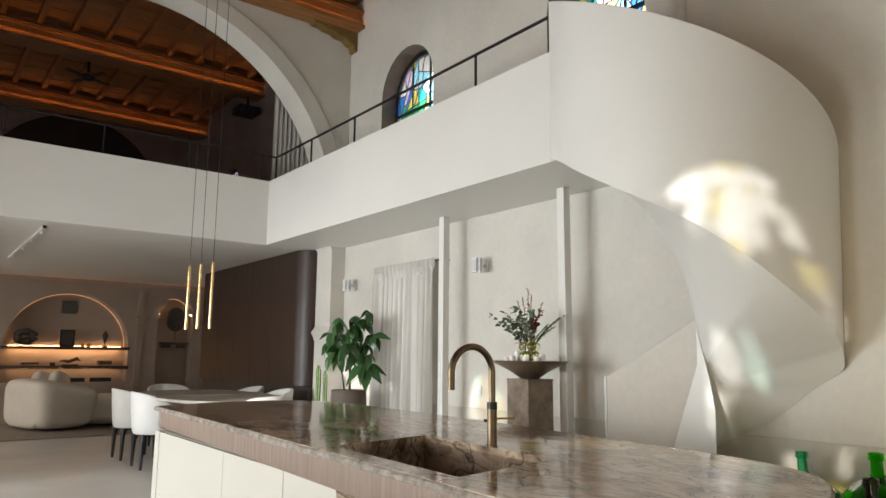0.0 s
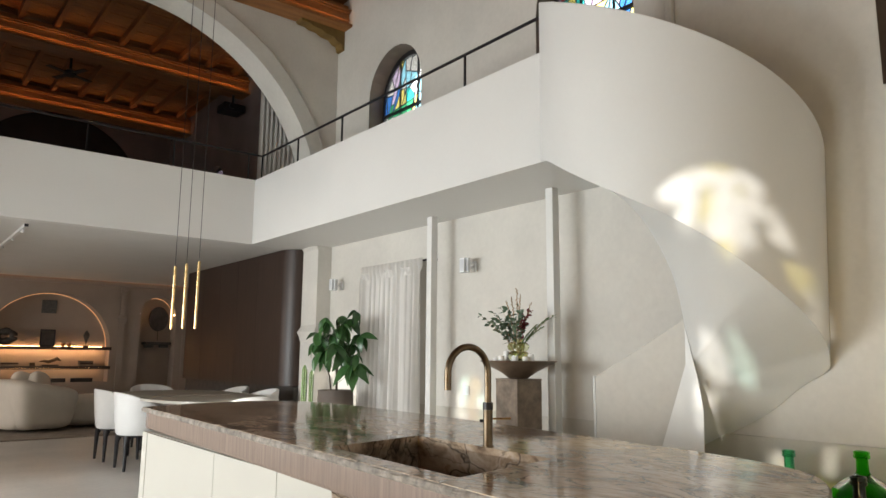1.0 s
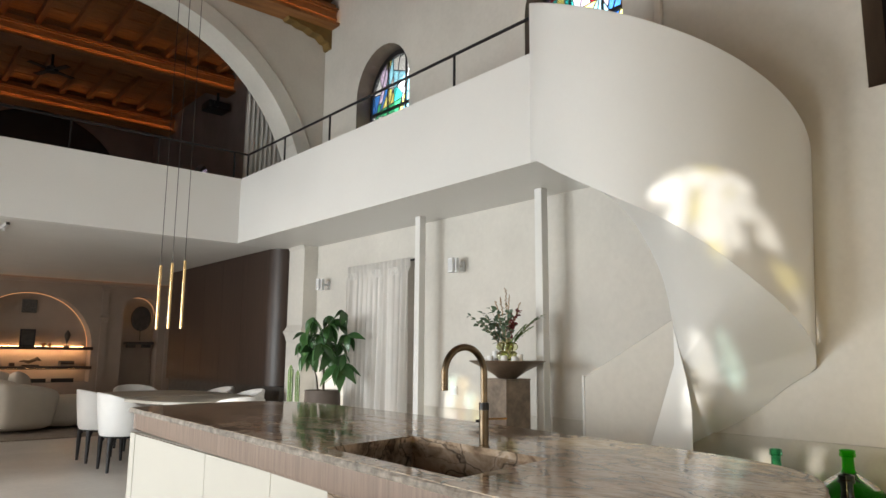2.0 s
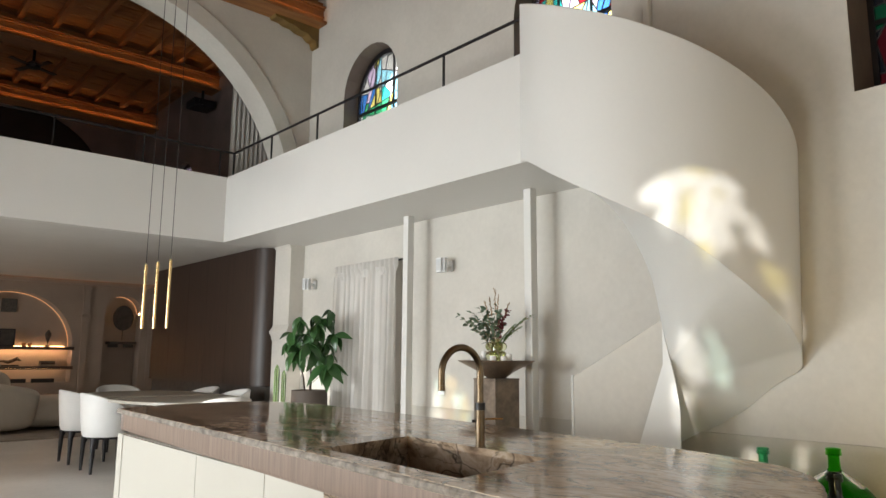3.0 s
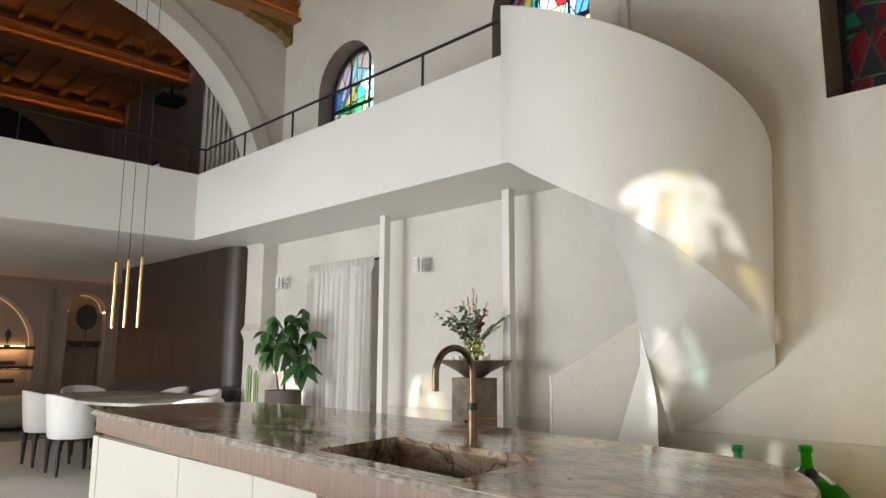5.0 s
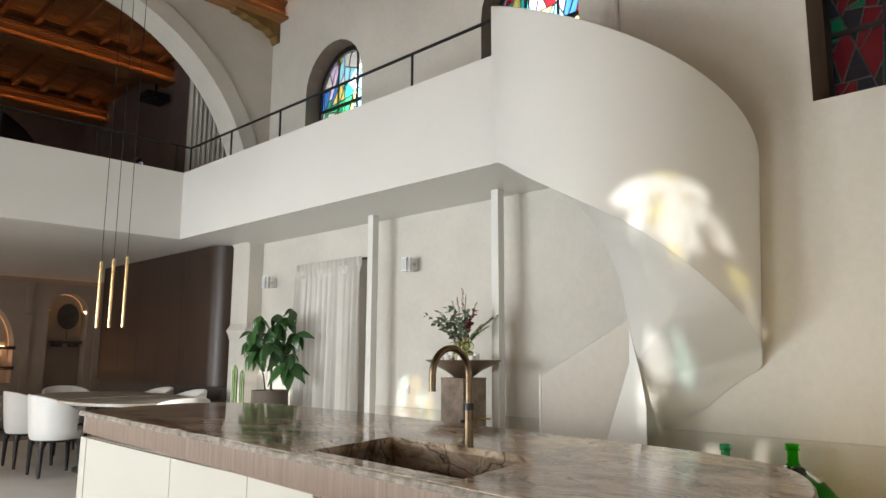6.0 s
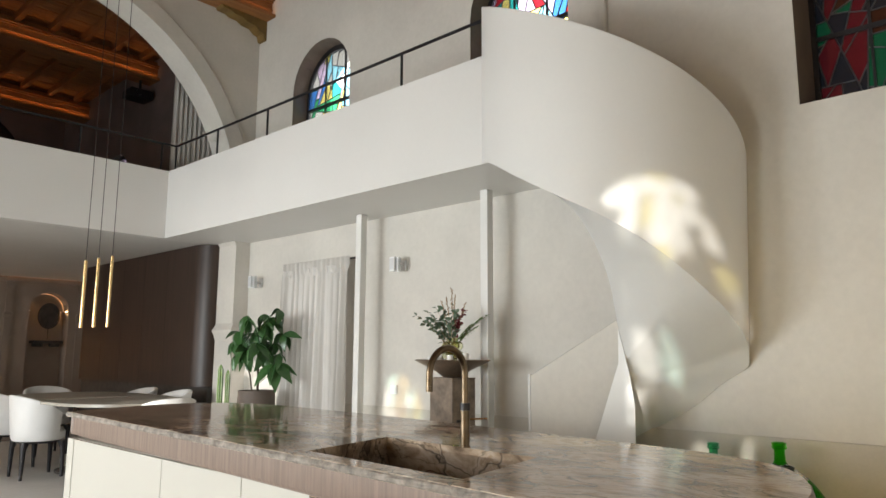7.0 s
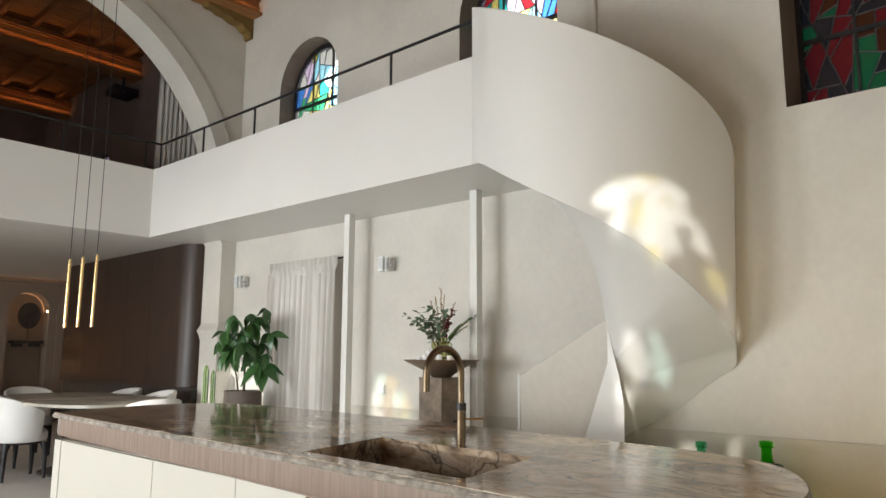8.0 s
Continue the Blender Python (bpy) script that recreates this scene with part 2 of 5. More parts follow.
def lathe(profile, seg=32, center=(0, 0)):
    """A body turned round the upright axis; profile: (radius, height)."""
    bm = bmesh.new()
    rings = []
    for r, z in profile:
        if r < 1e-5:
            rings.append([bm.verts.new((center[0], center[1], z))] * seg)
        else:
            rings.append([bm.verts.new((center[0] + r * math.cos(2 * math.pi * k / seg), center[1] + r * math.sin(2 * math.pi * k / seg), z)) for k in range(seg)])
    for a, b in zip(rings, rings[1:]):
        for k in range(seg):
            vs = list(dict.fromkeys((a[k], a[(k + 1) % seg], b[(k + 1) % seg], b[k])))
            if len(vs) > 2:
                bm.faces.new(vs)
    return bm


def tube(bm, pts, radii, seg=10, cap=True):
    """A round bar along pts; radii: one number or one a point."""
    pts = [Vector(p) for p in pts]
    if not hasattr(radii, "__len__"):
        radii = [radii] * len(pts)
    rings, side = [], None
    for i, p in enumerate(pts):
        d = (pts[min(i + 1, len(pts) - 1)] - pts[max(i - 1, 0)]).normalized()
        if side is None:
            side = d.orthogonal().normalized()
        side = (side - side.dot(d) * d).normalized()
        up = d.cross(side)
        rings.append([bm.verts.new(p + radii[i] * (math.cos(2 * math.pi * k / seg) * side + math.sin(2 * math.pi * k / seg) * up)) for k in range(seg)])
    for a, b in zip(rings, rings[1:]):
        for k in range(seg):
            bm.faces.new((a[k], a[(k + 1) % seg], b[(k + 1) % seg], b[k]))
    if cap:
        bm.faces.new(rings[0][::-1]), bm.faces.new(rings[-1])
    return bm


def prism(outline, z0, z1, bevel=0.0, seg=2):
    """A plate of that outline (x, y) from z0 to z1."""
    bm = bmesh.new()
    lo = [bm.verts.new((x, y, z0)) for x, y in outline]
    hi = [bm.verts.new((x, y, z1)) for x, y in outline]
    bm.faces.new(lo[::-1]), bm.faces.new(hi)
    n = len(outline)
    for k in range(n):
        bm.faces.new((lo[k], lo[(k + 1) % n], hi[(k + 1) % n], hi[k]))
    if bevel:
        es = [e for e in bm.edges if abs(e.verts[0].co.z - e.verts[1].co.z) < 1e-6]
        bmesh.ops.bevel(bm, geom=es, offset=bevel, segments=seg, affect="EDGES")
    return bm


def grid(rows, closed=False):
    """A sheet through rows of points."""
    bm = bmesh.new()
    vs = [[bm.verts.new(p) for p in r] for r in rows]
    for a, b in zip(vs, vs[1:]):
        n = len(a)
        for k in range(n if closed else n - 1):
            bm.faces.new((a[k], a[(k + 1) % n], b[(k + 1) % n], b[k]))
    return bm


def spline(ctrl, per=8, closed=True):
    """A smooth outline through the control points."""
    out, n = [], len(ctrl)
    for i in range(n if closed else n - 1):
        p = [Vector(ctrl[(i + k) % n] if closed else ctrl[min(max(i + k, 0), n - 1)]) for k in (-1, 0, 1, 2)]
        for s in range(per):
            t = s / per
            out.append(0.5 * ((2 * p[1]) + (p[2] - p[0]) * t + (2 * p[0] - 5 * p[1] + 4 * p[2] - p[3]) * t * t + (3 * p[1] - p[0] - 3 * p[2] + p[3]) * t ** 3))
    if not closed:
        out.append(Vector(ctrl[-1]))
    return out


def arch_outline(w, h, seg=14):
    """A round-headed opening, base at 0, as (u, v)."""
    r = w / 2
    return [(-r, 0), (r, 0)] + [(r * math.cos(math.pi * k / seg), h - r + r * math.sin(math.pi * k / seg)) for k in range(seg + 1)]


def wall_with_holes(size_u, size_v, holes, thick):
    """An upright slab over u, v with openings cut through it; lies in x = 0 .. thick, u along y, v along z."""
    bm = bmesh.new()
    (u0, u1), (v0, v1) = size_u, size_v
    loops = [[(u0, v0), (u1, v0), (u1, v1), (u0, v1)]] + holes
    edges = []
    for loop in loops:
        vs = [bm.verts.new((0, u, v)) for u, v in loop]
        edges += [bm.edges.new((vs[i], vs[(i + 1) % len(vs)])) for i in range(len(vs))]
    bmesh.ops.triangle_fill(bm, use_beauty=True, edges=edges)
    made = bmesh.ops.extrude_face_region(bm, geom=list(bm.faces))
    bmesh.ops.translate(bm, vec=(thick, 0, 0), verts=[g for g in made["geom"] if isinstance(g, bmesh.types.BMVert)])
    return bm


# ---- setting ----
WX = 4.30          # long wall's face
EDGE = 3.44        # balcony's face
SOFFIT, PARAPET = 2.54, 3.34
TOP = 5.95

tagged(part("floor", boxm(-5.2, 5.3, -4.4, 18, -0.2, 0.0), FLOOR), "pale grey poured concrete floor", "floor", kind="structure")


def shifted(outline, u, v):
    return [(a + u, b + v) for a, b in outline]


W1 = shifted(arch_outline(1.03, 1.80), 6.28, 2.94)
W2 = shifted(arch_outline(1.03, 1.80), 3.56, 2.94)
W3 = shifted(arch_outline(1.03, 1.95), 0.89, 2.76)
DOORHOLE = [(5.80, 0.0), (6.58, 0.0), (6.58, 2.08), (5.80, 2.08)]
bm = wall_with_holes((-4, 7.95), (0, TOP), [W1, W2, W3, DOORHOLE], 0.55)
bmesh.ops.translate(bm, vec=(WX, 0, 0), verts=bm.verts)
tagged(part("wall_east", bm, PLASTER), "warm grey lime plaster wall with arched windows", "wall", kind="structure")
bm = wall_with_holes((7.95, 11.95), (0, SOFFIT), [], 0.55)
bmesh.ops.translate(bm, vec=(WX, 0, 0), verts=bm.verts)
tagged(part("wall_east_low", bm, PLASTER), "grey plaster wall behind the hung cabinet", "wall", kind="structure")
tagged(part("wall_east_lounge", boxm(4.9, 5.3, 11.95, 16.5, 0, SOFFIT), TAUPE), "taupe plaster side wall of the lounge", "wall", kind="structure")
bm = wall_with_holes((7.95, 18), (SOFFIT + 0.002, TOP + 0.6), [shifted(arch_outline(0.9, 1.6), 11.7, 2.85)], 0.55)
bmesh.ops.translate(bm, vec=(WX, 0, 0), verts=bm.verts)
tagged(part("wall_east_far", bm, DARKROOM), "dark brown plastered wall of the upper room", "wall", kind="structure")

# opposite side, behind the camera; unseen, its arched windows placed to shape the sunlight
WEST_WINDOWS = [(-0.75, 0.95, 2.50, 1.80), (1.98, 0.66, 2.80, 0.52), (4.30, 1.30, 2.52, 0.88)]
WEST = [shifted(arch_outline(w, h), u, v) for u, w, v, h in WEST_WINDOWS] + [[(-3.2, 0.0), (-0.7, 0.0), (-0.7, 2.35), (-3.2, 2.35)], [(1.4, 0.0), (2.9, 0.0), (2.9, 2.45), (1.4, 2.45)], [(4.2, 0.0), (5.7, 0.0), (5.7, 2.45), (4.2, 2.45)], [(6.2, 0.0), (7.3, 0.0), (7.3, 2.4), (6.2, 2.4)], [(10.0, 0.0), (12.4, 0.0), (12.4, 2.3), (10.0, 2.3)], [(10.6, 3.2), (12.4, 3.2), (12.4, 4.6), (10.6, 4.6)]]
bm = wall_with_holes((-4, 18), (0, TOP + 0.6), WEST, 0.5)
bmesh.ops.translate(bm, vec=(-5.2, 0, 0), verts=bm.verts)
tagged(part("wall_west", bm, PLASTER), "warm grey lime plaster wall with tall openings", "wall", kind="structure")
bm = wall_with_holes((-4.7, 4.85), (0, TOP), [[(-1.8, 0.1), (2.6, 0.1), (2.6, 2.6), (-1.8, 2.6)]], 0.4)
bmesh.ops.transform(bm, matrix=Matrix(((0, 1, 0, 0), (1, 0, 0, -4.4), (0, 0, 1, 0), (0, 0, 0, 1))), verts=bm.verts)
tagged(part("wall_south", bm, PLASTER), "warm grey lime plaster gable wall", "wall", kind="structure")

# added out of view: keeps low sun off the island and floor
tagged(part("garden_wall", boxm(-9.2, -8.9, -1.9, 16, -0.2, 3.45), PLASTER), "unseen wall added outside to block the low sun", "wall", kind="structure")
tagged(part("backdrop", boxm(8.0, 8.05, 2.5, 30.0, 2.0, 12.0), glow("bright_sky", (0.92, 0.96, 1.0), 3.2)), "bright hazy sky outside the windows", "sky", kind="structure")
tagged(part("ground", boxm(-400, 400, -400, 400, -0.5, -0.21), FLOOR), "paved ground outside", "ground", kind="structure")

# arch between nave and choir
AX, AZ, AR = 1.78, 2.90, 2.29
FRONT, BACK, JAMB = 7.56, 7.94, 4.11
arc = [(AX + AR * math.cos(math.pi * k / 48), AZ + AR * math.sin(math.pi * k / 48)) for k in range(49)]
opening = [(AX - AR, 0.0), (JAMB, 0.0), (JAMB, 2.5), (AX + AR, 2.56)] + arc
bm = bmesh.new()
outer = [(-4.7, 0.0)] + [opening[0]] + [p for p in arc[::-1]] + [opening[3], opening[2], opening[1]] + [(WX - 0.002, 0.0), (WX - 0.002, TOP + 0.5), (-4.7, TOP + 0.5)]
vs = [bm.verts.new((u, FRONT, v)) for u, v in outer]
es = [bm.edges.new((vs[i], vs[(i + 1) % len(vs)])) for i in range(len(vs))]
bmesh.ops.triangle_fill(bm, use_beauty=True, edges=es)
made = bmesh.ops.extrude_face_region(bm, geom=list(bm.faces))
bmesh.ops.translate(bm, vec=(0, BACK - FRONT, 0), verts=[g for g in made["geom"] if isinstance(g, bmesh.types.BMVert)])
tagged(part("wall_arch", bm, PLASTER), "grey plaster wall with a wide round chancel arch", "wall", kind="structure")
band = []
for k in range(49):
    a = math.pi * k / 48
    band.append([(AX + r * math.cos(a), y, AZ + r * math.sin(a)) for r, y in ((AR + 0.001, FRONT + 0.02), (AR + 0.001, FRONT - 0.025), (AR + 0.2, FRONT - 0.025), (AR + 0.215, FRONT - 0.012), (AR + 0.22, FRONT + 0.02))])
tagged(part("trim", grid(band), PLASTER, smooth=True), "raised plaster band round the chancel arch", "trim", kind="structure")

# ceilings
def board_ceiling(y0, y1, z):
    """Boards that run across the room, with open joints under a backing."""
    bm = boxm(-4.7, WX, y0, y1, z + 0.02, z + 0.14)
    n = int((y1 - y0) / 0.115)
    for k in range(n):
        h = z + 0.003 * ((k * 7) % 3) / 2
        box(bm, -4.7, WX - 0.002, y0 + (y1 - y0) * k / n + 0.003, y0 + (y1 - y0) * (k + 1) / n - 0.003, h, z + 0.0195)
    return bm


tagged(part("ceiling", board_ceiling(-4, FRONT - 0.002, 5.74), PINE), "orange stained pine board ceiling of the nave", "ceiling", kind="structure")
tagged(part("ceiling_choir", board_ceiling(BACK + 0.002, 14.3, 5.74), PINE), "orange stained pine board ceiling of the choir", "ceiling", kind="structure")
tagged(part("wall_north", boxm(-5, 4.9, 14.3, 14.65, SOFFIT + 0.201, TOP + 0.5), DARKROOM), "dark brown plastered end wall upstairs", "wall", kind="structure")

# balcony along the long wall and the mezzanine across
tagged(part("balcony_floor", boxm(EDGE + 0.12, WX, 3.19, 8.118, SOFFIT, SOFFIT + 0.2), WHITE), "white plastered balcony slab", "balcony", kind="structure")
tagged(part("balcony_parapet", boxm(EDGE, EDGE + 0.12, 3.19, 8.12, SOFFIT, PARAPET), WHITE), "smooth white plastered balcony parapet", "parapet", kind="structure")
tagged(part("mezzanine_floor", boxm(-4.7, EDGE + 0.12, 8.12, 16.5, SOFFIT, SOFFIT + 0.2), CEIL), "white plastered mezzanine slab", "mezzanine", kind="structure")
tagged(part("mezzanine_floor_side", boxm(EDGE + 0.12, 5.3, 8.12, 16.5, SOFFIT, SOFFIT + 0.2), CEIL), "white plastered mezzanine slab beside the wall", "mezzanine", kind="structure")
tagged(part("mezzanine_parapet", boxm(-4.7, EDGE, 8.0, 8.12, SOFFIT, PARAPET), WHITE), "smooth white plastered mezzanine parapet", "parapet", kind="structure")

# lounge's end wall with its lit niche and the small statue niche
NICHE_X, NICHE_R, NICHE_Z = 2.38, 1.0, 0.70
hole1 = [(NICHE_X - NICHE_R, NICHE_Z), (NICHE_X + NICHE_R, NICHE_Z)] + [(NICHE_X + NICHE_R * math.cos(math.pi * k / 30), 1.32 + 0.97 * math.sin(math.pi * k / 30)) for k in range(31)]
hole2 = shifted(arch_outline(0.66, 1.92), 4.22, 0.38)
bm = wall_with_holes((-4.7, 4.9), (0, SOFFIT), [hole1, hole2], 0.28)
bmesh.ops.transform(bm, matrix=Matrix(((0, 1, 0, 0), (1, 0, 0, 14.0), (0, 0, 1, 0), (0, 0, 0, 1))), verts=bm.verts)
tagged(part("wall_lounge", bm, TAUPE), "taupe plaster wall behind the lounge with arched niches", "wall", kind="structure")
tagged(part("wall_lounge_back", boxm(-4.7, 4.9, 14.281, 14.6, 0, SOFFIT), TAUPE), "taupe plaster back of the niches", "wall", kind="structure")
tagged(part("baseboard", boxm(WX - 0.022, WX - 0.002, -4, 5.70, 0, 0.74), DADO), "beige plaster dado along the long wall", "dado", kind="structure")
tagged(part("baseboard_far", boxm(WX - 0.022, WX - 0.002, 6.64, FRONT, 0, 0.76), DADO), "beige plaster dado beside the door", "dado", kind="structure")

# ---- staircase ----
SX, SY, SR, SI = 3.96, 2.54, 0.867, 0.15


def low_outer(a):
    return float(np.interp(a, (129, 150, 188, 209, 228, 248, 272, 294, 300, 307, 323, 350, 385, 440), (2.54, 2.46, 2.14, 1.97, 1.78, 1.57, 1.38, 1.20, 1.03, 0.92, 0.81, 0.715, 0.615, 0.45)))


def low_inner(a):
    return float(np.interp(a, (129, 152, 165, 174, 182, 203, 223, 240, 302, 360, 380, 440), (2.74, 2.66, 2.48, 2.22, 1.96, 1.67, 1.40, 1.19, 0.98, 0.74, 0.66, 0.40)))


def top_outer(a):
    return float(np.interp(a, (129, 180, 272, 440), (3.70, 3.30, 2.60, 1.33)))


def core(a):
    """The flight's inner radius, which tightens towards the foot."""
    return float(np.interp(a, (225, 272), (SI, 0.07)))


def reach(a):
    """How far the flight reaches from its axis: its round, or the long wall."""
    c = math.cos(radians(a))
    return SR if c < 0.38 else min(SR, 0.335 / c)


def on(a, r, z):
    return (SX + r * math.cos(radians(a)), SY + r * math.sin(radians(a)), z)


stair = thing("spiral_staircase", "white plastered spiral staircase with a solid curved parapet", "staircase", (SX, SY, 0))


def stair_part(name, bm, mat, label="", smooth=True):
    bmesh.ops.translate(bm, vec=(-SX, -SY, 0), verts=bm.verts)
    return part(name, bm, mat, stair, label, smooth)


def eased(fn, a):
    return sum(fn(a + d) for d in (-9, -6, -3, 0, 3, 6, 9)) / 7


def foot(a):
    """The parapet leans in a little towards its lower edge on the far side."""
    return SR - 0.055 * min(1.0, max(0.0, (a - 205) / 60))


def soft_low(a):
    return low_outer(a) if a < 140 else eased(low_outer, a)


ang = [129 + k * 164 / 90 for k in range(91)]
stair_part("parapet", grid([[on(a, foot(a), soft_low(a)), on(a, SR, top_outer(a) - 0.006), on(a, SR - 0.006, top_outer(a)), on(a, SR - 0.07, top_outer(a)), on(a, foot(a) - 0.07, soft_low(a) + 0.02)] for a in ang], closed=True), WHITE)
ang = [129 + k * 253 / 120 for k in range(121)]
sheet = []
for a in ang:
    far, lo, hi = min(reach(a), foot(a) - 0.004), low_inner(a), soft_low(a)
    sheet.append([on(a, core(a) + (far - core(a)) * k / 10, lo + (hi - lo) * k / 10 + 0.13 * min(1.0, max(0.0, (198 - a) / 25)) * math.sin(math.pi * k / 10)) for k in range(11)])
stair_part("soffit", grid(sheet), WHITE)
stair_part("inner_parapet", grid([[on(a, core(a), low_inner(a)), on(a, core(a), low_outer(a) + 0.9), on(a, core(a) - 0.04, low_outer(a) + 0.9), on(a, core(a) - 0.04, low_inner(a))] for a in ang[:80]], closed=True), WHITE)
bm = bmesh.new()
shape = [(2.462, 1.40), (2.467, 1.174), (2.901, 0.0), (2.41, 0.0), (2.368, 0.676), (2.362, 0.903), (2.39, 1.089)]
lo = [bm.verts.new((3.872, u, v)) for u, v in shape]
hi = [bm.verts.new((3.878, u, v)) for u, v in shape]
bm.faces.new(lo), bm.faces.new(hi[::-1])
for k in range(7):
    bm.faces.new((lo[k], lo[(k + 1) % 7], hi[(k + 1) % 7], hi[k]))
stair_part("newel_wall", bm, WHITE, smooth=False)
# low wall beside the first steps, with a rounded end whitened as its lit edge
line = [(3.835, 3.118), (3.948, 2.475)]
tops = [1.085, 1.473]
d = Vector((line[1][0] - line[0][0], line[1][1] - line[0][1])).normalized()
side = Vector((-d.y, d.x))
rows = []
for t in [k / 6 for k in range(7)]:
    p, h = Vector(line[0]).lerp(Vector(line[1]), t), tops[0] + (tops[1] - tops[0]) * t
    rows.append([(*(p - 0.022 * side), 0.0), (*(p - 0.022 * side), h - 0.008), (*(p - 0.014 * side), h), (*(p + 0.014 * side), h), (*(p + 0.022 * side), h - 0.008), (*(p + 0.022 * side), 0.0)])
stair_part("cheek_wall", grid(rows, closed=True), PLASTER, "warm grey plastered low wall")
bm = bmesh.new()
e = Vector(line[0]) - d * 0.002
arcs = [e + 0.026 * (math.cos(radians(a)) * side - math.sin(radians(a)) * d) for a in range(0, 181, 15)]
lo, hi = [bm.verts.new((*p, 0.0)) for p in arcs], [bm.verts.new((*p, tops[0] + 0.004)) for p in arcs]
bm.faces.new(hi), bm.faces.new(lo[::-1])
for k in range(len(arcs)):
    n = (k + 1) % len(arcs)
    bm.faces.new((lo[k], lo[n], hi[n], hi[k]))
stair_part("end_post", bm, WHITE, "rounded end of the low wall, whitened as if lit")
for k in range(15):
    a0, a1 = 134 + k * 18, 134 + (k + 1) * 18
    z = SOFFIT + 0.2 - (k + 1) * 0.17
    z = max(z, soft_low(a0) + 0.05, low_inner(a0) + 0.05, 0.17) + 0.12 * min(1.0, max(0.0, (198 - a0) / 25))
    bm = bmesh.new()
    pts = [on(a, r, h) for h in (z - 0.03, z) for a, r in ((a0, SI + (0.002 if k < 9 else 0.12)), (a1, SI + (0.002 if k < 9 else 0.12)), (a1, min(SR - 0.075, reach(a1) - 0.003)), (a0, min(SR - 0.075, reach(a0) - 0.003)))]
    v = [bm.verts.new(p) for p in pts]
    for f in ((3, 2, 1, 0), (4, 5, 6, 7), (0, 1, 5, 4), (1, 2, 6, 5), (2, 3, 7, 6), (3, 0, 4, 7)):
        bm.faces.new([v[i] for i in f])
    stair_part("tread", bm, WHITE, smooth=False)


# ---- windows ----
def clip_poly(poly, p, n):
    """The part of a polygon on the side of the line through p that n points to."""
    out = []
    for i, a in enumerate(poly):
        b = poly[(i + 1) % len(poly)]
        da, db = (a[0] - p[0]) * n[0] + (a[1] - p[1]) * n[1], (b[0] - p[0]) * n[0] + (b[1] - p[1]) * n[1]
        if da >= 0:
            out.append(a)
        if (da < 0) != (db < 0):
            t = da / (da - db)
            out.append((a[0] + t * (b[0] - a[0]), a[1] + t * (b[1] - a[1])))
    return out


def area(poly):
    return abs(sum(a[0] * b[1] - b[0] * a[1] for a, b in zip(poly, poly[1:] + poly[:1]))) / 2


def shatter(poly, least, rng, steep):
    """Cuts a polygon into glass pieces by mostly upright, slanting lines."""
    todo, done = [poly], []
    while todo:
        q = todo.pop()
        if area(q) < least * rng.uniform(0.8, 2.2):
            done.append(q)
            continue
        us, vs = [p[0] for p in q], [p[1] for p in q]
        tall = (max(vs) - min(vs)) > 1.3 * (max(us) - min(us))
        c = (sum(us) / len(us) + rng.uniform(-0.25, 0.25) * (max(us) - min(us)), sum(vs) / len(vs) + rng.uniform(-0.25, 0.25) * (max(vs) - min(vs)))
        a = rng.gauss(1.5, 0.3) if tall and rng.random() < 0.55 else (rng.gauss(0.0, steep) if not tall or rng.random() < 0.3 else rng.gauss(0.35, 0.15))
        n = (math.cos(a), math.sin(a))
        one, two = clip_poly(q, c, n), clip_poly(q, c, (-n[0], -n[1]))
        if len(one) < 3 or len(two) < 3:
            done.append(q)
        else:
            todo += [one, two]
    return done


GLASSES = {k: tint("glass_" + k, c, clear) for k, c, clear in (
    ("white", (0.97, 0.96, 0.93), 0.95), ("lilac", (0.70, 0.55, 0.72), 0.8), ("yellow", (0.98, 0.84, 0.25), 0.9), ("teal", (0.05, 0.55, 0.50), 0.8),
    ("blue", (0.06, 0.22, 0.60), 0.8), ("green", (0.06, 0.42, 0.18), 0.8), ("sky", (0.35, 0.72, 0.85), 0.8), ("navy", (0.02, 0.05, 0.16), 0.8),
    ("orange", (0.75, 0.22, 0.02), 0.8), ("red", (0.42, 0.02, 0.03), 0.8), ("ruby", (0.13, 0.008, 0.010), 0.8), ("smoke", (0.018, 0.016, 0.017), 0.8), ("umber", (0.06, 0.015, 0.006), 0.8),
    ("bottle", (0.008, 0.09, 0.03), 0.8), ("straw", (0.98, 0.84, 0.38), 1.0), ("amber", (0.55, 0.38, 0.12), 0.9), ("rose", (0.45, 0.20, 0.14), 0.9), ("clear", (0.99, 0.99, 0.98), 1.0), ("mint", (0.62, 0.92, 0.85), 1.0), ("black", (0.012, 0.012, 0.014), 0.9))}
LEAD = material("lead_came", (0.10, 0.095, 0.10), 0.5, 0.6, var=0.2, bump=0.1)


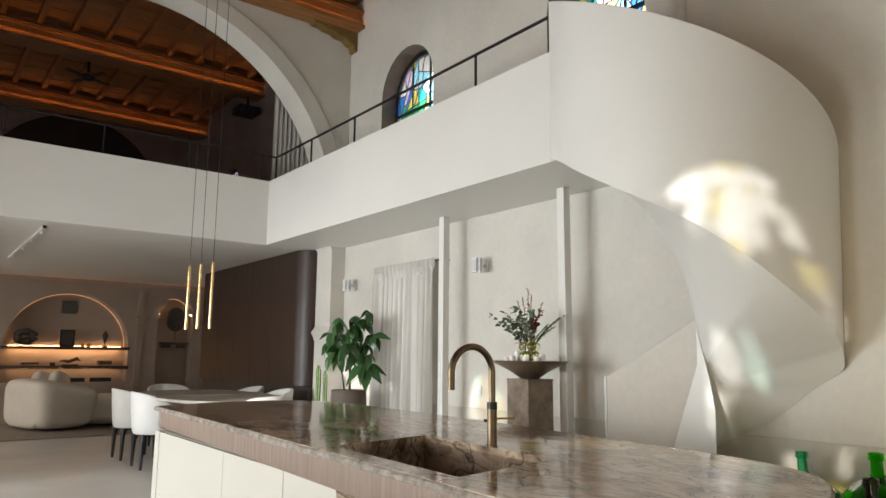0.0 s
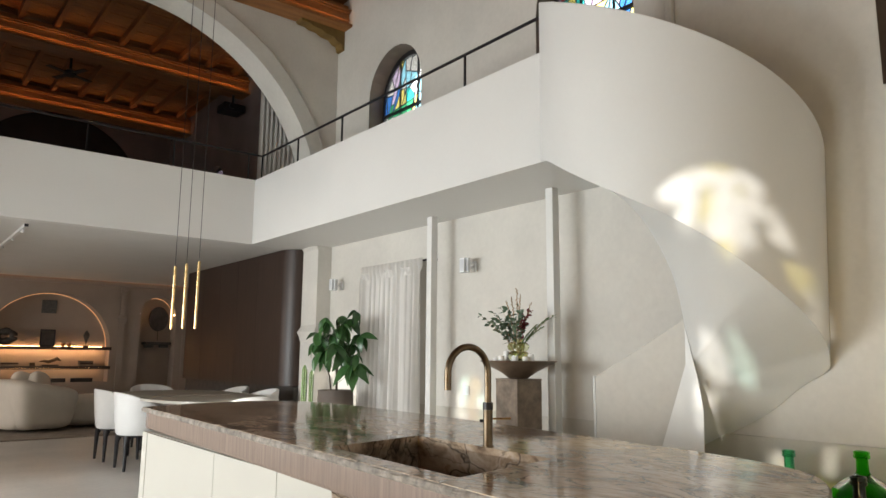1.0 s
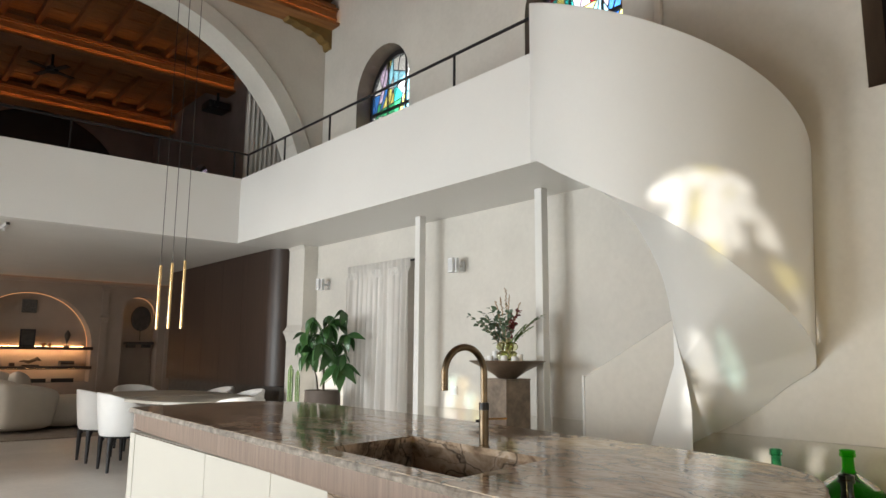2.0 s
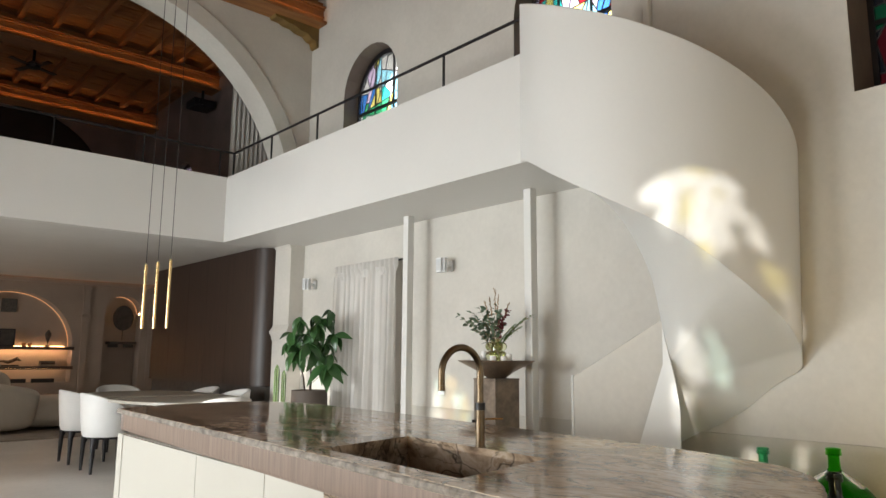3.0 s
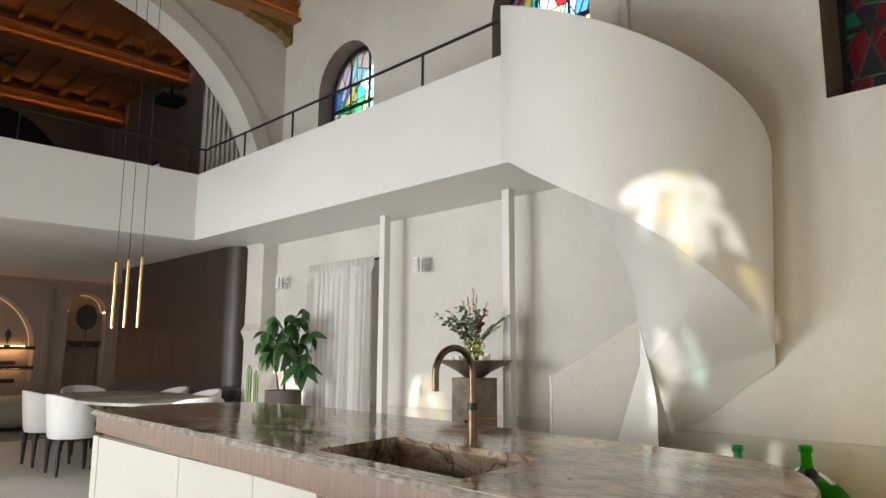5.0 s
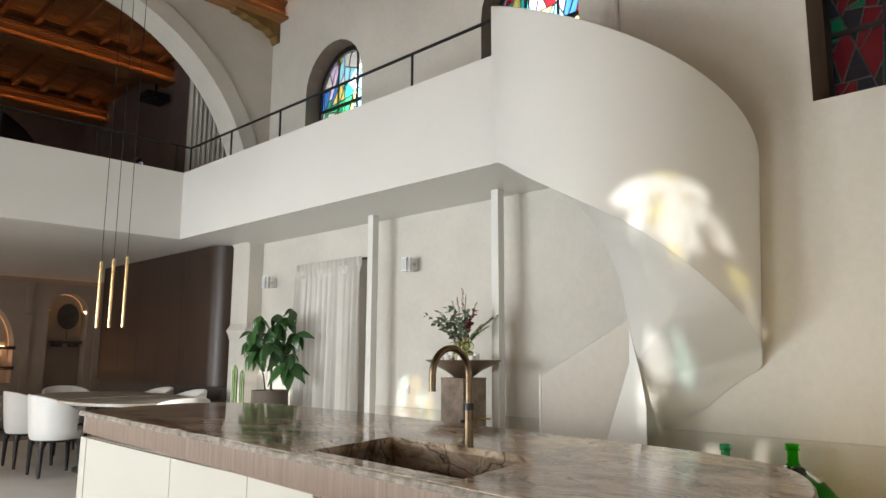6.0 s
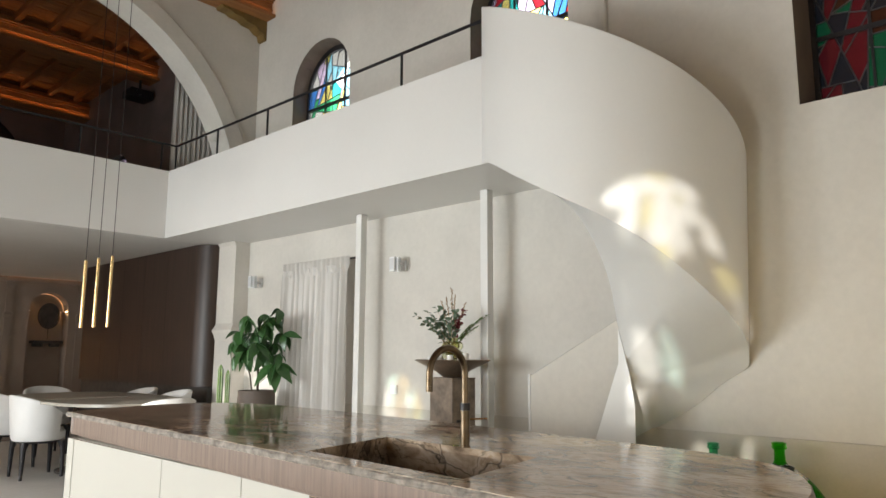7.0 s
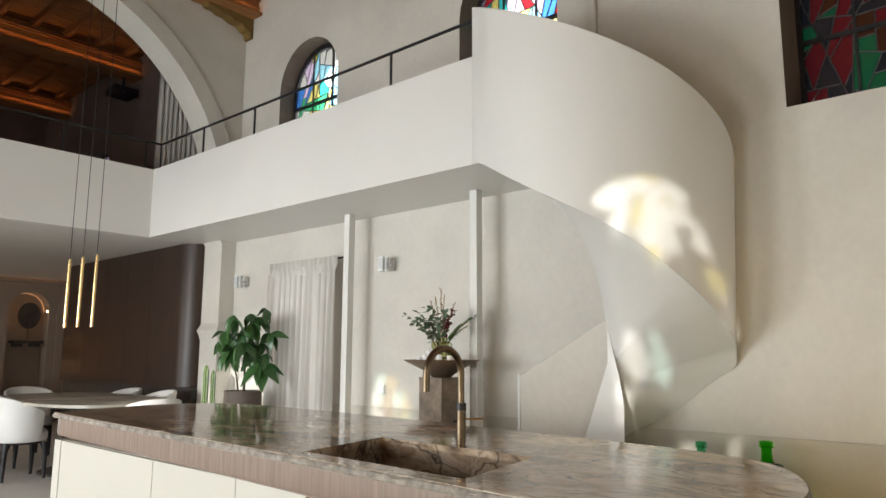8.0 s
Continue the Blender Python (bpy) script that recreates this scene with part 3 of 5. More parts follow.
def stained_window(name, hole, x, out, pick, seed, label, least=0.022, lead=0.006, steep=0.35, reveal=True, bar=0.008):
    """hole: the opening's outline (y, z); x: the glass; out: the wall's inner face."""
    rng = random.Random(seed)
    us, vs = [p[0] for p in hole], [p[1] for p in hole]
    u0, v0, u1, v1 = min(us), min(vs), max(us), max(vs)
    win = tagged(new(name), label, "window", kind="structure")
    win.location = (x, (u0 + u1) / 2, v0)
    off = Vector((-x, -(u0 + u1) / 2, -v0))

    def add(nm, bm, mat, lab=""):
        bmesh.ops.translate(bm, vec=off, verts=bm.verts)
        return part(nm, bm, mat, win, lab)
    mid = ((u0 + u1) / 2, (v0 + v1) / 2)

    def ring(scale):
        return [(mid[0] + (u - mid[0]) * scale, mid[1] + (v - mid[1]) * scale) for u, v in hole]
    s = 1 - 0.035 / ((u1 - u0) / 2)
    a, b = ring(0.999), ring(s)
    add("window_frame", grid([[(x - 0.02, *p), (x - 0.02, *q), (x + 0.02, *q), (x + 0.02, *p)] for p, q in zip(a + a[:1], b + b[:1])], closed=True), BLACK)
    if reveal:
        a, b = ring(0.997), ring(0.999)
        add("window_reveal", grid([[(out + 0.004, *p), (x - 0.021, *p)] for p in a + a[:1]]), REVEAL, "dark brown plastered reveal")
    bars = bmesh.new()
    w = (u1 - u0) / 3
    for u in (u0 + w, u0 + 2 * w):
        box(bars, x - 0.012, x + 0.012, u - bar, u + bar, v0, v1 - 0.09)
    for f in (0.28, 0.62):
        box(bars, x - 0.018, x + 0.012, u0, u1, v0 + f * (v1 - v0) - 2 * bar, v0 + f * (v1 - v0) + 2 * bar)
    add("glazing_bar", bars, BLACK)
    leads = bmesh.new()
    for q in shatter(b, least, rng, steep):
        c = (sum(p[0] for p in q) / len(q), sum(p[1] for p in q) / len(q))
        bm = bmesh.new()
        for h in (-0.002, 0.002):
            vsx = [bm.verts.new((x + h, *p)) for p in q]
            bm.faces.new(vsx if h > 0 else vsx[::-1])
        add("pane", bm, GLASSES[pick(rng, (c[0] - u0) / (u1 - u0), (c[1] - v0) / (v1 - v0))])
        for p, r in zip(q, q[1:] + q[:1]):
            if (p[0] - r[0]) ** 2 + (p[1] - r[1]) ** 2 > 0.0004:
                tube(leads, [(x, *p), (x, *r)], lead, 5, False)
    add("lead", leads, LEAD)
    return win


def bright(rng, u, v):
    if v > 0.72:
        return rng.choice(("white", "white", "lilac", "yellow", "sky", "white"))
    if v > 0.35:
        return rng.choice(("yellow", "blue", "teal", "white", "sky", "green", "yellow"))
    return rng.choice(("teal", "green", "blue", "navy", "sky", "teal"))


def violet(rng, u, v):
    return rng.choice(("teal", "lilac", "sky", "yellow", "lilac", "red", "white", "blue"))


def gloomy(rng, u, v):
    return rng.choice(("smoke", "smoke", "umber", "smoke", "bottle", "ruby", "smoke", "umber", "smoke", "bottle", "smoke"))


def pale(rng, u, v):
    return "clear"


SUN_FIELDS = [  # clear fields in the dark glass, set to throw the sun patches: centre and half size along the wall and up, glass
    (-0.65, 4.07, 0.25, 0.19, "clear"), (-0.72, 3.87, 0.12, 0.10, "clear"), (-0.95, 3.97, 0.05, 0.10, "clear"), (-1.02, 3.75, 0.05, 0.10, "yellow"), (-1.075, 3.62, 0.035, 0.09, "clear"),
    (-0.62, 3.36, 0.06, 0.13, "mint"), (-0.47, 3.33, 0.09, 0.14, "clear"), (-0.35, 3.12, 0.05, 0.16, "clear"), (-0.27, 3.02, 0.08, 0.26, "clear"),
    (-0.78, 2.81, 0.09, 0.05, "clear"), (-1.06, 2.86, 0.035, 0.09, "clear")]


def sun_mask(rng, u, v):
    """Mostly dark glass with a few clear fields, a mask that shapes the sun patches."""
    y, z = -1.225 + 0.95 * u, 2.50 + 1.80 * v
    # yellow bottom band, put in to tint the sun on the dado
    if z < 2.70:
        return "yellow"
    for fy, fz, ry, rz, glass_kind in SUN_FIELDS:
        if ((y - fy) / ry) ** 2 + ((z - fz) / rz) ** 2 < 1:
            return glass_kind if rng.random() < 0.74 else rng.choice(("yellow", "clear"))
    return "black"


def jewel(rng, u, v):
    """Clear glass on one side, coloured on the other."""
    if u > 0.66 and v < 0.75:
        return "clear"
    return rng.choice(("amber", "mint", "black", "yellow", "rose", "amber"))


GX = WX + 0.22
stained_window("window_1", W1, GX, WX, bright, 5, "arched stained glass window in yellow, green and blue")
stained_window("window_2", W2, GX, WX, violet, 8, "arched stained glass window in violet, teal and yellow")
stained_window("window_3", W3, GX + 0.18, WX, gloomy, 11, "arched stained glass window in dark red and green")
stained_window("window_4", shifted(arch_outline(0.9, 1.6), 11.7, 2.85), WX + 0.10, WX, violet, 4, "arched stained glass window upstairs in blue and orange", 0.05)
for n, (u, w, v, h) in enumerate(WEST_WINDOWS):
    stained_window("window_%d" % (n + 5), shifted(arch_outline(w, h), u, v), -4.95, -4.7, (sun_mask, jewel, pale)[n], 20 + n, "unseen arched window added to shape the sun patches", (0.004, 0.008, 0.04)[n], 0.003, reveal=False, bar=0.003)

# added out of view: tints the sun yellow for a warm glow under the stair
WARM_HOLE = (-3.2, -0.7, 2.35)
warm_window = tagged(new("window_8"), "unseen tall window with yellow glass added to warm the stair foot", "window", kind="structure")
for y0, y1, z0, z1 in ((WARM_HOLE[0] + 0.002, WARM_HOLE[0] + 0.06, 0.002, WARM_HOLE[2] - 0.002), (WARM_HOLE[1] - 0.06, WARM_HOLE[1] - 0.002, 0.002, WARM_HOLE[2] - 0.002), (WARM_HOLE[0] + 0.061, WARM_HOLE[1] - 0.061, 0.002, 0.06), (WARM_HOLE[0] + 0.061, WARM_HOLE[1] - 0.061, WARM_HOLE[2] - 0.06, WARM_HOLE[2] - 0.002)):
    part("frame_bar", boxm(-4.98, -4.93, y0, y1, z0, z1), BLACK, warm_window)
for k in range(4):
    part("pane", boxm(-4.957, -4.953, WARM_HOLE[0] + 0.062 + 0.594 * k, WARM_HOLE[0] + 0.062 + 0.594 * k + 0.585, 0.061, WARM_HOLE[2] - 0.061), GLASSES["straw"], warm_window)

door = tagged(new("door_1"), "white framed glazed garden door behind the curtain", "door", kind="structure")
for y0, y1, z0, z1 in ((5.802, 5.87, 0.0, 2.078), (6.51, 6.578, 0.0, 2.078), (5.8705, 6.5095, 0.0, 0.12), (5.8705, 6.5095, 2.0, 2.078), (5.8705, 6.5095, 1.02, 1.08)):
    part("frame_bar", boxm(WX + 0.26, WX + 0.31, y0, y1, z0 + 0.002, z1), WHITE, door)
part("pane", boxm(WX + 0.28, WX + 0.286, 5.871, 6.509, 0.122, 1.998), CLEAR, door)

# ---- roof timber ----
def ceiling_beam(y, z, x0=-4.69, x1=WX - 0.003, label="orange stained timber beam with a moulded edge"):
    ob = thing("ceiling_beam", label, "beam", (x0, y, z), "ceiling beams")
    n = x1 - x0
    ledge = part("ledge", boxm(0, n, -0.165, 0.165, 0, 0.018, 0.004), PINE, ob)
    part("core", boxm(0, n, -0.085, 0.085, 0.0185, 0.20, 0.006), PINE, ob)
    for y in (-0.099, 0.0855):
        part("moulding", boxm(0, n, y, y + 0.0135, 0.10, 0.125, 0.004), PINE, ob)
    part("crown", boxm(0, n, -0.11, 0.11, 0.2005, 0.225, 0.006), PINE, ob)
    part("cornice", boxm(0, n, -0.135, 0.135, 0.2255, 0.245, 0.004), PINE, ob)
    part("top_rail", boxm(0, n, -0.06, 0.06, 0.2455, 0.325, 0.004), PINE, ob)
    for y in (-0.165, 0.157):
        part("lip", boxm(0, n, y, y + 0.008, 0.0185, 0.036), PINE, ledge)
    for y in (-0.148, 0.133):
        part("led_strip", boxm(0.1, n - 0.05, y, y + 0.015, 0.0185, 0.026), COVE, ledge, "warm glowing strip")
    return ob


for y in (10.5, 13.2):
    ceiling_beam(y, 5.36)
ceiling_beam(7.39, 5.33)
ceiling_beam(4.6, 5.33)
corbel = thing("corbel", "carved ochre timber corbel under the beam", "corbel", (WX - 0.004, 7.48, 5.33))
shape = [(0, 0), (-0.62, 0), (-0.60, -0.03), (-0.50, -0.035), (-0.44, -0.06), (-0.34, -0.065), (-0.27, -0.10), (-0.16, -0.11), (-0.10, -0.16), (-0.05, -0.17), (-0.03, -0.24), (0, -0.25)]
bm = bmesh.new()
lo, hi = [bm.verts.new((u, -0.075, v)) for u, v in shape], [bm.verts.new((u, 0.075, v)) for u, v in shape]
bm.faces.new(lo), bm.faces.new(hi[::-1])
for k in range(len(shape)):
    bm.faces.new((lo[k], lo[(k + 1) % len(shape)], hi[(k + 1) % len(shape)], hi[k]))
OCHRE = material("ochre_timber", (0.17, 0.10, 0.025), 0.6, var=0.2, scale=6, bump=0.2)
part("bracket", bm, OCHRE, corbel)

joist = thing("joist", "slim orange stained ceiling joist", "joist", (0, 0, 0), "ceiling joists")
part("bar", boxm(-0.035, 0.035, -1.24, 1.24, -0.10, -0.0005, 0.004), PINE_Y, joist)
joist.location = (4.05, 11.87, 5.74)
for y in (9.3, 11.87):
    for k in range(20):
        if (y, k) != (11.87, 0):
            copy_thing(joist, pose(4.05 - 0.425 * k, y, 5.74))
for k in range(12):
    copy_thing(joist, pose(4.05 - 0.425 * k, 6.05, 5.74))

# ---- steel posts and rail ----
post = thing("steel_column", "white painted square steel column under the balcony", "column", (4.06, 5.235, 0), "balcony columns")
part("shaft", boxm(-0.037, 0.037, -0.037, 0.037, 0.012, SOFFIT - 0.002, 0.004), WHITE, post)
part("base_plate", boxm(-0.08, 0.08, -0.08, 0.08, 0, 0.012), WHITE, post)
copy_thing(post, pose(4.06, 3.70, 0))

rail = thing("railing", "slim black steel handrail on the parapet", "railing", (3.60, 8.18, PARAPET))
part("handrail", boxm(-0.008, 0.008, -4.98, 0.012, 0.364, 0.384), BLACK, rail)
part("handrail", boxm(-8.2, -0.008, -0.008, 0.008, 0.364, 0.384), BLACK, rail)
for y in (0.0, -0.98, -1.97, -3.95):
    part("post", boxm(-0.008, 0.008, y - 0.008, y + 0.008, -0.45, 0.3635), BLACK, rail)
for x in (-0.18, -1.1, -2.03, -2.96, -3.9, -5.0, -6.1):
    part("post", boxm(x - 0.008, x + 0.008, -0.008, 0.008, -0.45, 0.3635), BLACK, rail)
bpy.context.view_layer.update()

# ---- dark panelled volume ----
vol = thing("wall_cabinet", "dark brown veneered wall-hung cabinet with a rounded end", "cabinet", (3.94, 7.945, 0))
r = 0.24
outline = [(0, 3.675), (0, r)] + [(r - r * math.cos(math.pi / 2 * k / 10), r - r * math.sin(math.pi / 2 * k / 10)) for k in range(1, 11)] + [(0.35, 0), (0.35, 3.675)]
part("body", prism(outline, 0.83, SOFFIT - 0.004), WENGE, vol, smooth=True)
for k in range(1, 6):
    part("seam", boxm(-0.001, 0.004, 0.3 + 0.66 * k, 0.304 + 0.66 * k, 0.835, SOFFIT - 0.01), BLACK, vol)
base = thing("hearth", "black recessed base below the hung cabinet", "hearth", (4.05, 7.945, 0))
part("body", boxm(0, 0.245, 0, 3.85, 0, 0.82), DARKSTONE, base)
part("ledge", boxm(-0.1, 0, 0.86, 3.85, 0.3, 0.34, 0.004), DARKSTONE, base)

# moulded jamb of the arch
prof = [(0.004, 1.36), (-0.012, 1.40), (-0.024, 1.44), (-0.045, 1.475), (-0.05, 1.49), (-0.045, 1.50), (-0.03, 1.52), (-0.012, 1.545), (0.004, 1.58)]
tagged(part("trim_jamb", grid([[(JAMB - 0.001 + d, BACK - 0.004, z), (JAMB - 0.001 + d, FRONT - 0.012 + d, z), (JAMB + 0.09, FRONT - 0.012 + d, z), (JAMB + 0.09, FRONT + 0.002, z)] for d, z in prof], closed=True), PLASTER, smooth=True), "small plaster impost moulding on the arch jamb", "trim", kind="structure")

# ---- kitchen island ----
ISLAND = (1.7, 2.6, 0)
island = thing("kitchen_island", "long kitchen island in cream lacquer with a walnut apron", "kitchen island", ISLAND)


def at_island(bm):
    bmesh.ops.translate(bm, vec=(-ISLAND[0], -ISLAND[1], 0), verts=bm.verts)
    return bm


front = [(1.235, 4.33), (1.205, 3.6), (1.17, 2.8), (1.13, 2.0), (1.085, 1.25), (1.09, 1.0)]
round_end = spline([(1.09, 1.0), (1.22, 0.80), (1.5, 0.73), (1.78, 0.80), (2.0, 0.95), (2.12, 1.22), (2.18, 1.7), (2.26, 2.5), (2.315, 3.4), (2.31, 4.05), (2.18, 4.38), (1.93, 4.5), (1.6, 4.46), (1.235, 4.33)], 6, False)
edge = []
for a, b in zip(front, front[1:]):
    n = max(2, int((Vector(b) - Vector(a)).length / 0.03))
    edge += [Vector(a).lerp(Vector(b), k / n) for k in range(n)]
for a, b in zip(round_end, round_end[1:]):
    n = max(1, int((b - a).length / 0.03))
    edge += [a.lerp(b, k / n) for k in range(n)]
SINK = [(1.184, 1.448), (1.222, 2.156), (1.665, 2.256), (1.622, 1.53)]
SLAB0, SLAB1 = 0.884, 0.91


def inward(pts, d):
    out, n = [], len(pts)
    for i in range(n):
        t = (pts[(i + 1) % n] - pts[i - 1]).normalized()
        out.append(pts[i] + d * Vector((t.y, -t.x)) * -1)
    return out


inner = inward(edge, 0.006)
if sum((p - Vector(ISLAND[:2])).length for p in inner) > sum((p - Vector(ISLAND[:2])).length for p in edge):
    SIGN = -1
else:
    SIGN = 1
inner = inward(edge, 0.006 * SIGN)
bm = bmesh.new()
es = []
for loop in (inner, [Vector(p) for p in SINK]):
    vs = [bm.verts.new((p.x, p.y, SLAB1)) for p in loop]
    es += [bm.edges.new((vs[i], vs[(i + 1) % len(vs)])) for i in range(len(vs))]
bmesh.ops.triangle_fill(bm, use_beauty=True, edges=es)
made = bmesh.ops.extrude_face_region(bm, geom=list(bm.faces))
bmesh.ops.translate(bm, vec=(0, 0, SLAB0 - SLAB1), verts=[g for g in made["geom"] if isinstance(g, bmesh.types.BMVert)])
top = part("worktop", at_island(bm), QUARTZITE, island, "polished brown veined quartzite worktop")
rows = []
rng = random.Random(3)
for i, p in enumerate(edge):
    q = inner[i]
    d = (p - q).normalized()
    line = []
    for k, h in enumerate((SLAB0 + 0.001, SLAB0 + 0.005, SLAB0 + 0.010, SLAB0 + 0.016, SLAB0 + 0.021, SLAB1 - 0.0015)):
        j = noise.noise((p.x * 18, p.y * 18, h * 60)) * 0.004 + rng.uniform(-0.0016, 0.0016)
        o = (0.002, 0.006, 0.007, 0.006, 0.004, 0.0)[k] + (j if 0 < k < 5 else 0.0)
        line.append((q.x + d.x * o, q.y + d.y * o, h + (j * 0.3 if 0 < k < 5 else 0)))
    rows.append(line)
CHISEL = material("chiselled_stone", (0.33, 0.285, 0.24), 0.7, second=(0.12, 0.10, 0.084), scale=22, fine=90, bump=0.8)
part("worktop_edge", at_island(grid(rows + rows[:1])), CHISEL, island, "rough chiselled pale stone edge")
# sloping stone basin
bm = bmesh.new()
rim = [bm.verts.new((x, y, SLAB0 + 0.004)) for x, y in SINK]
low = [bm.verts.new((x, y, z)) for (x, y), z in zip([(1.190, 1.456), (1.228, 2.148), (1.657, 2.246), (1.614, 1.538)], (0.745, 0.745, 0.745, 0.745))]
for k in range(4):
    bm.faces.new((rim[k], rim[(k + 1) % 4], low[(k + 1) % 4], low[k]))
bm.faces.new(low)
made = bmesh.ops.solidify(bm, geom=list(bm.faces), thickness=-0.018)
sink = part("sink", at_island(bm), QUARTZITE, island, "sunken sink of the same veined stone")
part("drain", at_island(lathe([(0.0, 0.752), (0.035, 0.752), (0.038, 0.747), (0.0, 0.746)], 20, (1.42, 1.8))), BRONZE, sink)
apron = inward(edge, 0.03 * SIGN)
low_ap, low2 = inward(edge, 0.036 * SIGN), inward(edge, 0.06 * SIGN)
rows = [[(d.x, d.y, 0.784), (c.x, c.y, 0.792), (p.x, p.y, 0.805), (p.x, p.y, 0.883)] for p, c, d in zip(apron, low_ap, low2)]
part("apron", at_island(grid(rows + rows[:1])), WALNUT, island, "grey walnut veneer apron", smooth=True)
part("underside", at_island(prism([(p.x, p.y) for p in inward(edge, 0.058 * SIGN)], 0.781, 0.7845)), WALNUT, island)
part("carcass", at_island(boxm(1.252, 2.02, 1.05, 4.245, 0.06, 0.78)), CREAM, island)
part("plinth", at_island(boxm(1.30, 1.97, 1.12, 4.18, 0, 0.06)), BLACK, island)
part("end_panel", at_island(boxm(1.228, 1.25, 4.172, 4.252, 0.06, 0.78, 0.001)), CREAM, island)
for y0, y1 in ((3.19, 4.168), (2.563, 3.186), (1.94, 2.559), (1.32, 1.936), (1.05, 1.316)):
    part("door", at_island(boxm(1.230, 1.250, y0, y1, 0.065, 0.778, 0.001)), CREAM, island)

# ---- tap ----
tap = thing("kitchen_tap", "aged bronze swan-neck kitchen tap beside the sink", "tap", (1.665, 1.86, SLAB1))
part("base", lathe([(0.0, 0), (0.019, 0), (0.019, 0.004), (0.0165, 0.006), (0.0165, 0.122), (0.0, 0.122)], 28), BRONZE, tap, smooth=True)
part("collar", lathe([(0.0, 0.1225), (0.0178, 0.1225), (0.0178, 0.147), (0.0, 0.147)], 28), BLACK, tap, "dark ring", smooth=True)
R = 0.090
pts = [(0, 0, 0.1475), (0, 0, 0.245)] + [(-R + R * math.cos(a), 0, 0.245 + R * math.sin(a)) for a in [math.pi * k / 24 for k in range(1, 25)]] + [(-2 * R, 0, 0.21)]
part("spout", tube(bmesh.new(), pts, 0.0118, 20), BRONZE, tap, smooth=True)
part("nozzle", tube(bmesh.new(), [(-2 * R, 0, 0.2095), (-2 * R, 0, 0.192)], 0.0118, 20), BRONZE, tap, smooth=True)
part("lever", tube(bmesh.new(), [(0.012, -0.012, 0.092), (0.055, -0.055, 0.094)], 0.0035, 10), BRASS, tap, smooth=True)
part("spray_knob", tube(bmesh.new(), [(-0.014, 0.010, 0.085), (-0.024, 0.016, 0.085)], 0.005, 10), BLACK, tap)

# ---- bottles ----
def demijohn(name, label, at, h, r, mat, neck=0.045, dark=False):
    ob = thing(name, label, "bottle", at)
    body = [(0.0, 0.02), (r * 0.55, 0.0), (r * 0.85, 0.03), (r, h * 0.28), (r * 0.99, h * 0.44), (r * 0.88, h * 0.60), (r * 0.56, h * 0.745), (neck * 1.25, h * 0.84), (neck * 0.88, h * 0.89), (neck * 0.85, h * 0.95)]
    smooth_body = [tuple(p) for p in spline(body, 5, False)]
    inside = [(max(p[0] - 0.006, 0.0), p[1] + 0.006) for p in smooth_body[::-1]]
    shell_part = part("body", lathe(smooth_body + inside, 40), mat, ob, smooth=True)
    part("lip", lathe([(neck * 0.85, h * 0.951), (neck * 1.12, h * 0.952), (neck * 1.18, h * 0.97), (neck * 1.05, h * 0.976), (neck * 1.12, h * 0.983), (neck * 1.12, h * 0.997), (neck * 0.95, h), (neck * 0.8, h * 0.998), (neck * 0.78, h * 0.951)], 32), mat, shell_part, smooth=True)
    return ob


demijohn("demijohn", "large teal green glass demijohn on the floor", (3.99, 1.93, 0), 0.715, 0.26, TEAL_GLASS, 0.030)
demijohn("demijohn", "large bright green glass demijohn on the floor", (4.02, 1.57, 0), 0.745, 0.25, GREEN_GLASS, 0.034)
demijohn("glass_bottle", "dark brown-green glass bottle on the floor", (3.22, 1.29, 0), 0.735, 0.10, DARK_GLASS, 0.028)

# ---- pedestal, bowl, vase ----
ped = thing("pedestal", "square brown slate pedestal", "pedestal", (3.80, 3.83, 0), turn=-4)
part("shaft", boxm(-0.122, 0.122, -0.122, 0.122, 0.0, 1.035, 0.004), SLATE, ped)
part("cap", boxm(-0.124, 0.124, -0.124, 0.124, 1.0352, 1.05, 0.003), SLATE, ped)
bowl = thing("bowl", "wide shallow bronze bowl on the pedestal", "bowl", (3.80, 3.83, 1.051))
part("body", lathe([(0.0, 0), (0.07, 0), (0.085, 0.012), (0.14, 0.05), (0.235, 0.098), (0.283, 0.122), (0.29, 0.127), (0.292, 0.131), (0.28, 0.133), (0.24, 0.121), (0.0, 0.118)], 56), BOWLMETAL, bowl, smooth=True)
VB = 1.1705
vase = thing("vase", "olive glass vase of stacked bubbles", "vase", (3.80, 3.83, VB))
part("body", lathe([(0.0, 0.0), (0.035, 0.0), (0.045, 0.03), (0.045, 0.09), (0.04, 0.15), (0.048, 0.175), (0.044, 0.175), (0.036, 0.15), (0.04, 0.09), (0.04, 0.03), (0.0, 0.008)], 28), VASE_GLASS, vase, smooth=True)
for k in range(8):
    a, z = math.radians(90 * k + 45 * (k // 4) + 20), 0.05 + 0.068 * (k // 4)
    bm = bmesh.new()
    bmesh.ops.create_icosphere(bm, subdivisions=3, radius=0.034, matrix=Matrix.Translation((0.052 * math.cos(a), 0.052 * math.sin(a), z)))
    part("bubble", bm, VASE_GLASS, vase, smooth=True)


